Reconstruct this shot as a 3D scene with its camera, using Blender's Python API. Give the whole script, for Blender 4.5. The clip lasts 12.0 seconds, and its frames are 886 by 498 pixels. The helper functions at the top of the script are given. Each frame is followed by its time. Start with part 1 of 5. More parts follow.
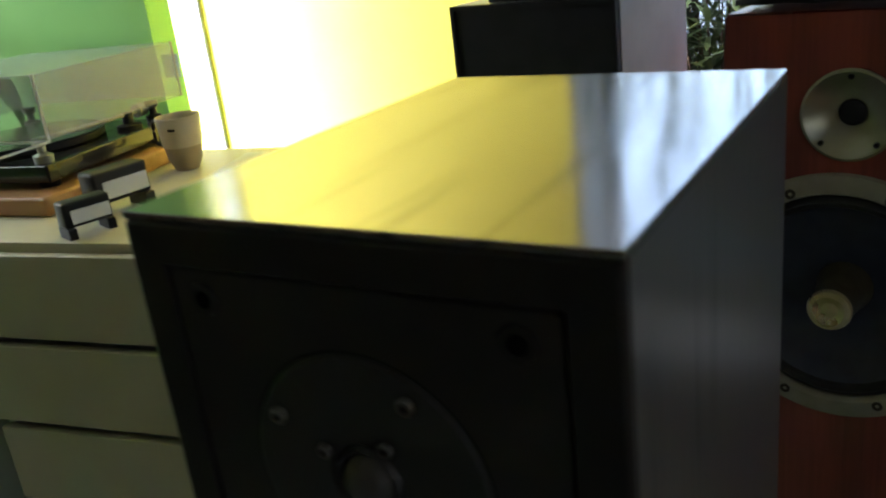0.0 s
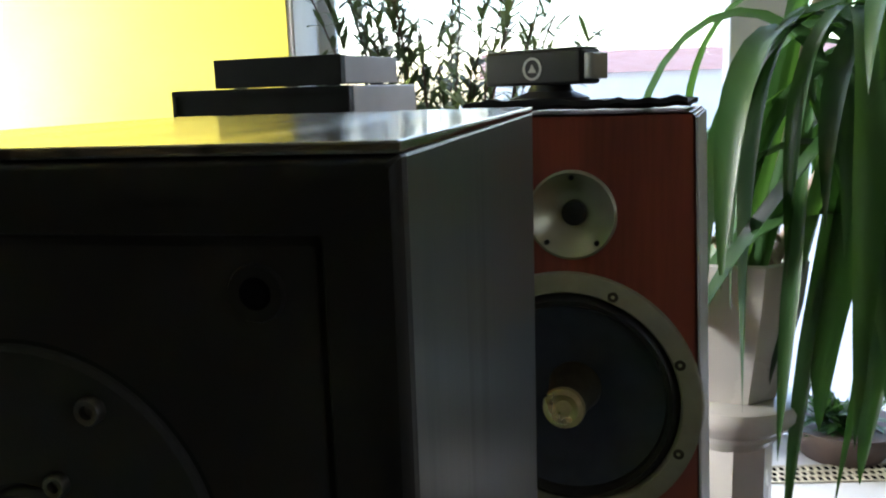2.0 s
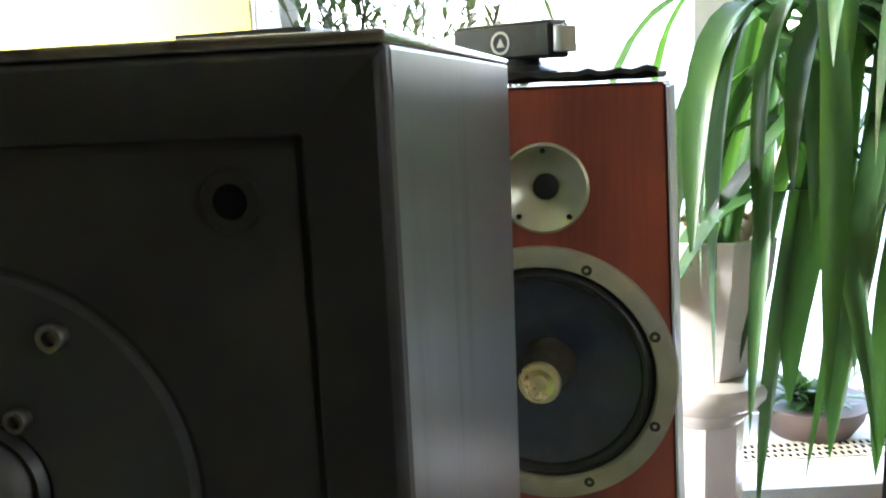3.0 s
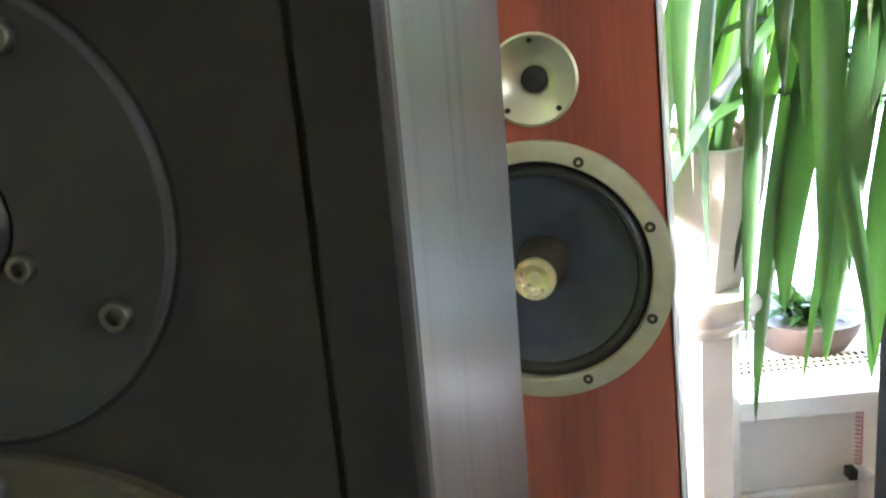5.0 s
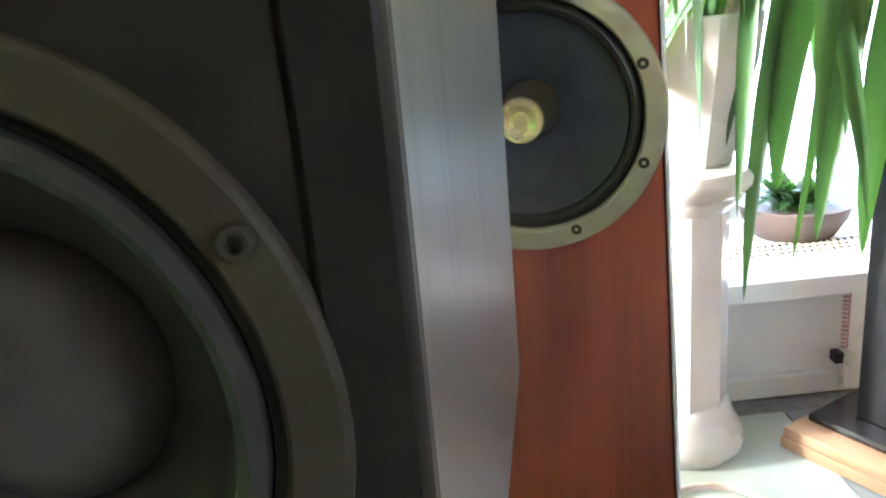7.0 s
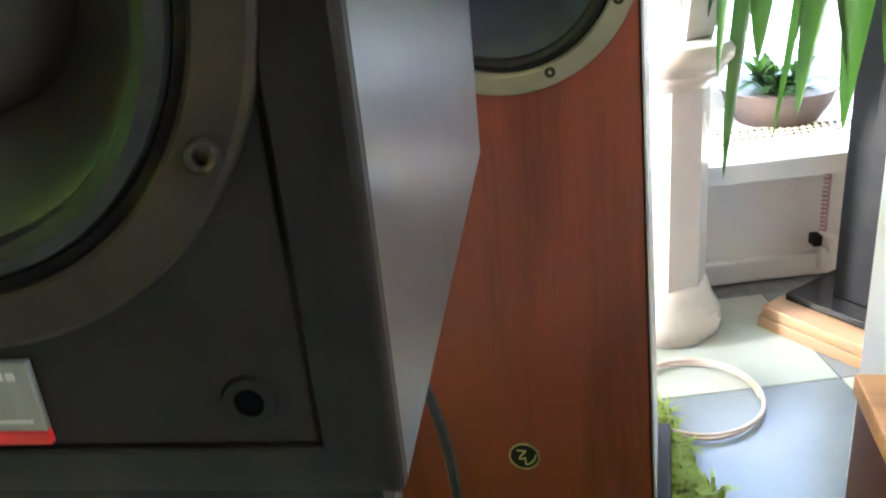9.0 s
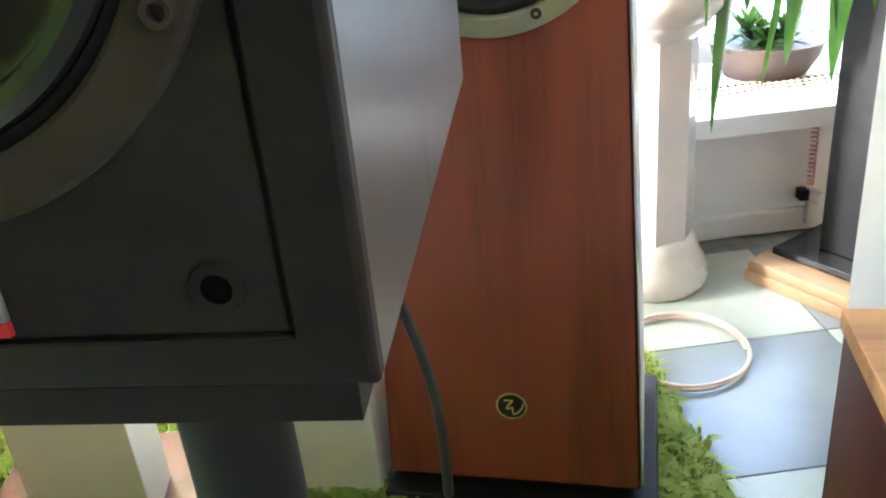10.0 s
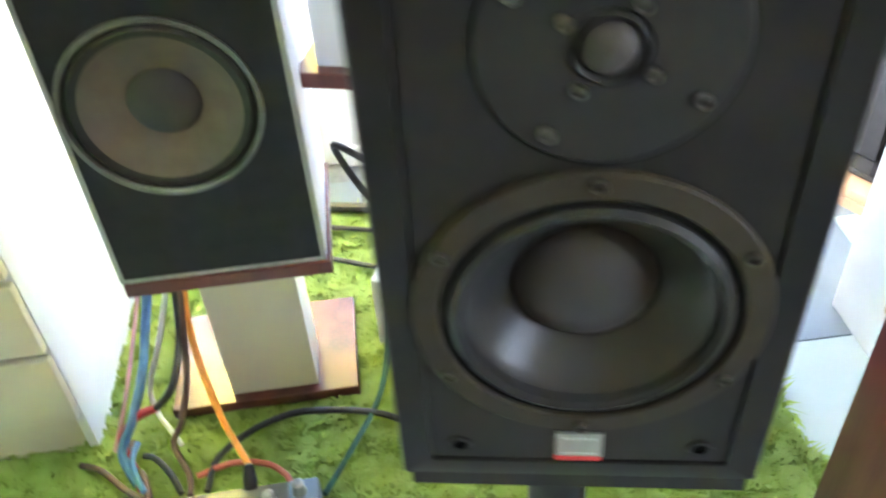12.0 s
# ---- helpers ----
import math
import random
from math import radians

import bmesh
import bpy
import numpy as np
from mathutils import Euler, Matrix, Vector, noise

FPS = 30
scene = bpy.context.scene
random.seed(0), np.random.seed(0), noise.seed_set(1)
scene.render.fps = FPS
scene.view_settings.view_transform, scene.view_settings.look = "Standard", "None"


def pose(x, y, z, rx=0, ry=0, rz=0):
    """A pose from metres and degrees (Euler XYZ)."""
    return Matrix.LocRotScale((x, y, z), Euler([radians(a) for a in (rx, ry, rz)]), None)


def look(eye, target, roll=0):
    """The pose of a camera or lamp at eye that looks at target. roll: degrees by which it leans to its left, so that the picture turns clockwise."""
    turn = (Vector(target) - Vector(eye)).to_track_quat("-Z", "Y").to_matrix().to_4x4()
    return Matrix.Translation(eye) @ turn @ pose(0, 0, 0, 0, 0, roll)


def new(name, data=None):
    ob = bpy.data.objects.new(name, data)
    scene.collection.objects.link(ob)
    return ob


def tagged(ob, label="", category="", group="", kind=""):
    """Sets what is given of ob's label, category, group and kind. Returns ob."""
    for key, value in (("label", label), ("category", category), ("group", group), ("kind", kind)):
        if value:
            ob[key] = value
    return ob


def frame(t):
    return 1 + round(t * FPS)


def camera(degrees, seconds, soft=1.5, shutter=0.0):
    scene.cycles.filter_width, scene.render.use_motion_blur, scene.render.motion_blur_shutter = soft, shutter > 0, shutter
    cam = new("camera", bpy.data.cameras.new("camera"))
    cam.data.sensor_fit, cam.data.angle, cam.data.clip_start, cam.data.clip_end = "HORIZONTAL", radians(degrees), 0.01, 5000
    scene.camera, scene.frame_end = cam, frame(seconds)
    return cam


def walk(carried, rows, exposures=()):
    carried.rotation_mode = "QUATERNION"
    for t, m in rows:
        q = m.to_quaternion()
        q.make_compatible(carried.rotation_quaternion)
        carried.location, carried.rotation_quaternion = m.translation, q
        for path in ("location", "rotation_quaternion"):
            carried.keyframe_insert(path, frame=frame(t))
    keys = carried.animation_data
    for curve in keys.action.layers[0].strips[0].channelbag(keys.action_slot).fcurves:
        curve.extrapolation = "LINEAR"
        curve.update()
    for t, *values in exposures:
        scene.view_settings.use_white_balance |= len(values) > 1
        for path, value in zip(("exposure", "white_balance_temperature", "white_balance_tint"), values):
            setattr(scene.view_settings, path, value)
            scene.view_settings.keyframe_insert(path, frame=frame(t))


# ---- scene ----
cam = camera(54.8, 12.0, soft=2.0, shutter=0.5)
walk(cam, [
    (0, look((0.087, -0.253, 1.339), (-0.901, 1.349, 0.657), -6.9)),
    (0.5, look((0.114, -0.210, 1.278), (-0.892, 1.414, 0.688), -6.2)),
    (1, look((0.089, -0.221, 1.274), (-0.648, 1.575, 0.794), -3.9)),
    (1.2, look((0.081, -0.225, 1.269), (-0.584, 1.609, 0.828), -3.4)),
    (1.5, look((0.072, -0.216, 1.258), (-0.463, 1.668, 0.854), -3.0)),
    (2, look((0.055, -0.210, 1.248), (-0.354, 1.713, 0.883), -1.9)),
    (2.5, look((0.051, -0.202, 1.236), (-0.299, 1.733, 0.869), -2.0)),
    (4.3, look((0.033, -0.203, 1.181), (-0.288, 1.723, 0.750), -3.9)),
    (4.5, look((0.036, -0.198, 1.174), (-0.279, 1.727, 0.732), -4.2)),
    (5, look((0.041, -0.197, 1.151), (-0.272, 1.720, 0.677), -4.9)),
    (5.5, look((0.040, -0.202, 1.119), (-0.276, 1.708, 0.616), -5.2)),
    (6, look((0.035, -0.166, 1.099), (-0.270, 1.725, 0.526), -4.8)),
    (6.5, look((0.036, -0.181, 1.077), (-0.266, 1.702, 0.472), -5.1)),
    (7, look((0.035, -0.178, 1.050), (-0.255, 1.694, 0.408), -5.2)),
    (8.8, look((0.049, -0.199, 0.969), (-0.224, 1.617, 0.178), -5.3)),
    (9, look((0.048, -0.199, 0.956), (-0.221, 1.613, 0.155), -5.6)),
    (9.5, look((0.051, -0.200, 0.936), (-0.208, 1.593, 0.089), -5.3)),
    (10, look((0.049, -0.199, 0.929), (-0.196, 1.584, 0.056), -5.7)),
    (10.5, look((0.043, -0.202, 0.945), (-0.209, 1.571, 0.055), -5.7)),
    (10.8, look((0.032, -0.231, 0.987), (-0.245, 1.523, 0.068), -6.2)),
    (11, look((0.020, -0.272, 1.027), (-0.271, 1.428, 0.015), -6.4)),
    (11.2, look((-0.006, -0.289, 1.085), (-0.311, 1.351, -0.020), -5.1)),
    (11.5, look((-0.036, -0.315, 1.168), (-0.330, 1.264, -0.024), -4.9)),
    (11.8, look((-0.096, -0.341, 1.255), (-0.306, 1.167, -0.042), -3.2)),
    (12, look((-0.163, -0.352, 1.300), (-0.334, 1.154, 0.004), -4.2)),
], exposures=[(0, -1.5, 6250, 11), (0.5, -1.2, 6200, 11), (1.0, -1.3, 6250, 10), (1.5, -1.5, 6250, 10), (2.1, -1.1, 6300, 10), (2.6, -0.2, 6300, 10), (4.4, 1.6, 6250, 13), (5.5, 1.6, 6250, 13), (7, 1.45, 6300, 12), (9.5, 1.35, 6500, 12), (10.8, 1.4, 6300, 11), (12, 2.05, 5900, 13)])

# ---- world and light ----
ROOM = 10.5          # turn of the room against the near loudspeaker, degrees
world = bpy.data.worlds.new("world")
scene.world = world
world.use_nodes = True
wn = world.node_tree
sky = wn.nodes.new("ShaderNodeTexSky")
sky.sky_type, sky.sun_disc = "NISHITA", False
sky.sun_elevation, sky.sun_rotation = radians(48), radians(-50)
wn.links.new(sky.outputs[0], wn.nodes["Background"].inputs[0])
wn.nodes["Background"].inputs[1].default_value = 1.7


def lamp(name, kind, m, energy, color, **kw):
    d = bpy.data.lights.new(name, kind)
    d.energy, d.color = energy, color
    if kind == "AREA":
        d.shape, d.size, d.size_y = "RECTANGLE", kw["size"], kw["size_y"]
        d.spread = radians(kw.get("spread", 180))
    else:
        d.angle = kw["angle"]
    ob = new(name, d)
    ob.matrix_world = m
    return ob


MR = Matrix.Rotation(radians(ROOM), 4, "Z")


def rp(u, v, z=0.0):
    """A place in the room's own axes (u along the window wall, v towards it)."""
    return MR @ Vector((u, v, z))


lamp("sun", "SUN", look((-4, 5, 7), (0, 0, 0)), 0.5, (1.0, 0.96, 0.9), angle=radians(14))
# daylight in the two window openings
lamp("window_light", "AREA", look(rp(0.56, 2.04, 1.3), rp(0.56, 0.2, 0.9)), 9, (0.93, 0.97, 1.0), size=1.75, size_y=1.9)
lamp("side_window_light", "AREA", look(rp(-1.42, 1.51, 1.4), rp(-0.42, 1.83, 1.4)), 180, (1.0, 0.99, 0.97), size=0.17, size_y=1.7, spread=75)
# fill light for the green wall, in an added west window out of view
lamp("west_fill_light", "AREA", look(rp(-2.16, 1.06, 1.55), rp(0, 1.06, 1.2)), 34, (1.0, 0.99, 0.97), size=0.5, size_y=1.15)
# added warm fill lamp behind the camera that lifts the dark loudspeaker fronts
lamp("room_fill_light", "AREA", look(rp(1.56, -1.2, 1.5), rp(-1.0, -0.6, 1.0)), 5.4, (1.0, 0.94, 0.88), size=0.5, size_y=0.9)

# ---- materials ----


def principled(name):
    m = bpy.data.materials.new(name)
    m.use_nodes = True
    return m, m.node_tree, m.node_tree.nodes["Principled BSDF"]


def surface(name, a, b=None, rough=0.5, metal=0.0, scale=8.0, stretch=(1, 1, 1), bump=0.1, fine=120.0, spread=0.12,
            coat=0.0, contrast=(0.35, 0.65), pieces=0.0, depth=0.001, spec=0.5):
    """Two tones mixed by a coarse noise, with a fine relief and an uneven gloss."""
    m, nt, p = principled(name)
    N, L = nt.nodes, nt.links
    b = b or tuple(c * 0.8 for c in a)
    tc = N.new("ShaderNodeTexCoord")
    mp = N.new("ShaderNodeMapping")
    mp.inputs["Scale"].default_value = stretch
    L.new(tc.outputs["Object"], mp.inputs[0])
    n1 = N.new("ShaderNodeTexNoise")
    n1.inputs["Scale"].default_value, n1.inputs["Detail"].default_value = scale, 6
    n2 = N.new("ShaderNodeTexNoise")
    n2.inputs["Scale"].default_value, n2.inputs["Detail"].default_value = fine, 3
    L.new(mp.outputs[0], n1.inputs[0])
    L.new(mp.outputs[0], n2.inputs[0])
    r = N.new("ShaderNodeValToRGB")
    r.color_ramp.elements[0].position, r.color_ramp.elements[1].position = contrast
    r.color_ramp.elements[0].color, r.color_ramp.elements[1].color = (*a, 1), (*b, 1)
    L.new(n1.outputs[0], r.inputs[0])
    col = r.outputs[0]
    if pieces:
        oi = N.new("ShaderNodeObjectInfo")
        hs = N.new("ShaderNodeHueSaturation")
        mr = N.new("ShaderNodeMapRange")
        mr.inputs[3].default_value, mr.inputs[4].default_value = 1 - pieces, 1 + pieces
        L.new(oi.outputs["Random"], mr.inputs[0])
        L.new(mr.outputs[0], hs.inputs["Value"])
        L.new(col, hs.inputs["Color"])
        col = hs.outputs[0]
    L.new(col, p.inputs["Base Color"])
    mr = N.new("ShaderNodeMapRange")
    mr.inputs[3].default_value, mr.inputs[4].default_value = max(0.02, rough - spread), min(1, rough + spread)
    L.new(n1.outputs[0], mr.inputs[0])
    L.new(mr.outputs[0], p.inputs["Roughness"])
    bp = N.new("ShaderNodeBump")
    bp.inputs["Strength"].default_value, bp.inputs["Distance"].default_value = bump, depth
    L.new(n2.outputs[0], bp.inputs["Height"])
    L.new(bp.outputs[0], p.inputs["Normal"])
    p.inputs["Metallic"].default_value = metal
    p.inputs["Specular IOR Level"].default_value = spec
    if coat:
        p.inputs["Coat Weight"].default_value, p.inputs["Coat Roughness"].default_value = coat, 0.12
    return m


def wood(name, a, b, rough=0.35, along="z", scale=9.0, coat=0.0, bump=0.15, figure=5.0, spread=0.06, spec=0.5, dull=0.0, ior=1.5):
    """Veneer: flame figure from bent bands, pores as fine stretched noise."""
    m, nt, p = principled(name)
    N, L = nt.nodes, nt.links
    tc = N.new("ShaderNodeTexCoord")
    mp = N.new("ShaderNodeMapping")
    squeeze = {"x": (0.12, 1, 1), "y": (1, 0.12, 1), "z": (1, 1, 0.12)}[along]
    mp.inputs["Scale"].default_value = squeeze
    L.new(tc.outputs["Object"], mp.inputs[0])
    n1 = N.new("ShaderNodeTexNoise")
    n1.inputs["Scale"].default_value, n1.inputs["Detail"].default_value = scale, 2
    L.new(mp.outputs[0], n1.inputs[0])
    mul = N.new("ShaderNodeMath")
    mul.operation = "MULTIPLY"
    mul.inputs[1].default_value = figure
    L.new(n1.outputs[0], mul.inputs[0])
    fr = N.new("ShaderNodeMath")
    fr.operation = "PINGPONG"
    fr.inputs[1].default_value = 1.2
    L.new(mul.outputs[0], fr.inputs[0])
    n2 = N.new("ShaderNodeTexNoise")
    n2.inputs["Scale"].default_value, n2.inputs["Detail"].default_value = 170, 4
    mp2 = N.new("ShaderNodeMapping")
    mp2.inputs["Scale"].default_value = tuple(0.05 if s < 1 else 1 for s in squeeze)
    L.new(tc.outputs["Object"], mp2.inputs[0])
    L.new(mp2.outputs[0], n2.inputs[0])
    ad = N.new("ShaderNodeMath")
    ad.operation = "MULTIPLY_ADD"
    ad.inputs[1].default_value = 0.7
    L.new(n2.outputs[0], ad.inputs[0])
    L.new(fr.outputs[0], ad.inputs[2])
    r = N.new("ShaderNodeValToRGB")
    r.color_ramp.elements[0].position, r.color_ramp.elements[1].position = 0.25, 0.85
    r.color_ramp.elements[0].color, r.color_ramp.elements[1].color = (*b, 1), (*a, 1)
    L.new(ad.outputs[0], r.inputs[0])
    L.new(r.outputs[0], p.inputs["Base Color"])
    mr = N.new("ShaderNodeMapRange")
    mr.inputs[3].default_value, mr.inputs[4].default_value = rough + spread, rough - spread
    L.new(ad.outputs[0], mr.inputs[0])
    L.new(mr.outputs[0], p.inputs["Roughness"])
    bp = N.new("ShaderNodeBump")
    bp.inputs["Strength"].default_value, bp.inputs["Distance"].default_value = bump, 0.0006
    L.new(ad.outputs[0], bp.inputs["Height"])
    L.new(bp.outputs[0], p.inputs["Normal"])
    p.inputs["Specular IOR Level"].default_value = spec
    if coat:
        p.inputs["Coat Weight"].default_value, p.inputs["Coat Roughness"].default_value = coat, 0.1
    if dull:
        # open pores and dark growth lines shine less than the rest
        ms = N.new("ShaderNodeMapRange")
        p.inputs["IOR"].default_value = ior
        ms.inputs[1].default_value, ms.inputs[2].default_value = 0.30, 0.55
        ms.inputs[3].default_value, ms.inputs[4].default_value = spec * (1 - dull), spec
        L.new(ad.outputs[0], ms.inputs[0])
        L.new(ms.outputs[0], p.inputs["Specular IOR Level"])
    return m


def glass(name, tint=(1, 1, 1), rough=0.0, veil=0.0):
    m, nt, p = principled(name)
    N, L = nt.nodes, nt.links
    tr = N.new("ShaderNodeBsdfTransparent")
    tr.inputs[0].default_value = (*tint, 1)
    gl = N.new("ShaderNodeBsdfGlossy")
    gl.inputs["Roughness"].default_value = rough
    lw = N.new("ShaderNodeLayerWeight")
    lw.inputs[0].default_value = 0.5
    pw = N.new("ShaderNodeMath")
    pw.operation = "POWER"
    pw.inputs[1].default_value = 5
    L.new(lw.outputs["Facing"], pw.inputs[0])
    fz = N.new("ShaderNodeMath")
    fz.operation = "MULTIPLY_ADD"
    fz.inputs[1].default_value, fz.inputs[2].default_value = 0.9, 0.04
    L.new(pw.outputs[0], fz.inputs[0])
    mx = N.new("ShaderNodeMixShader")
    L.new(fz.outputs[0], mx.inputs[0])
    L.new(tr.outputs[0], mx.inputs[1])
    L.new(gl.outputs[0], mx.inputs[2])
    # even white share, standing in for dusty haze and for bright reflections
    if veil:
        df = N.new("ShaderNodeBsdfDiffuse")
        df.inputs[0].default_value = (0.75, 0.75, 0.75, 1)
        md = N.new("ShaderNodeMixShader")
        md.inputs[0].default_value = veil
        L.new(mx.outputs[0], md.inputs[1])
        L.new(df.outputs[0], md.inputs[2])
        mx = md
    L.new(mx.outputs[0], N["Material Output"].inputs[0])
    return m


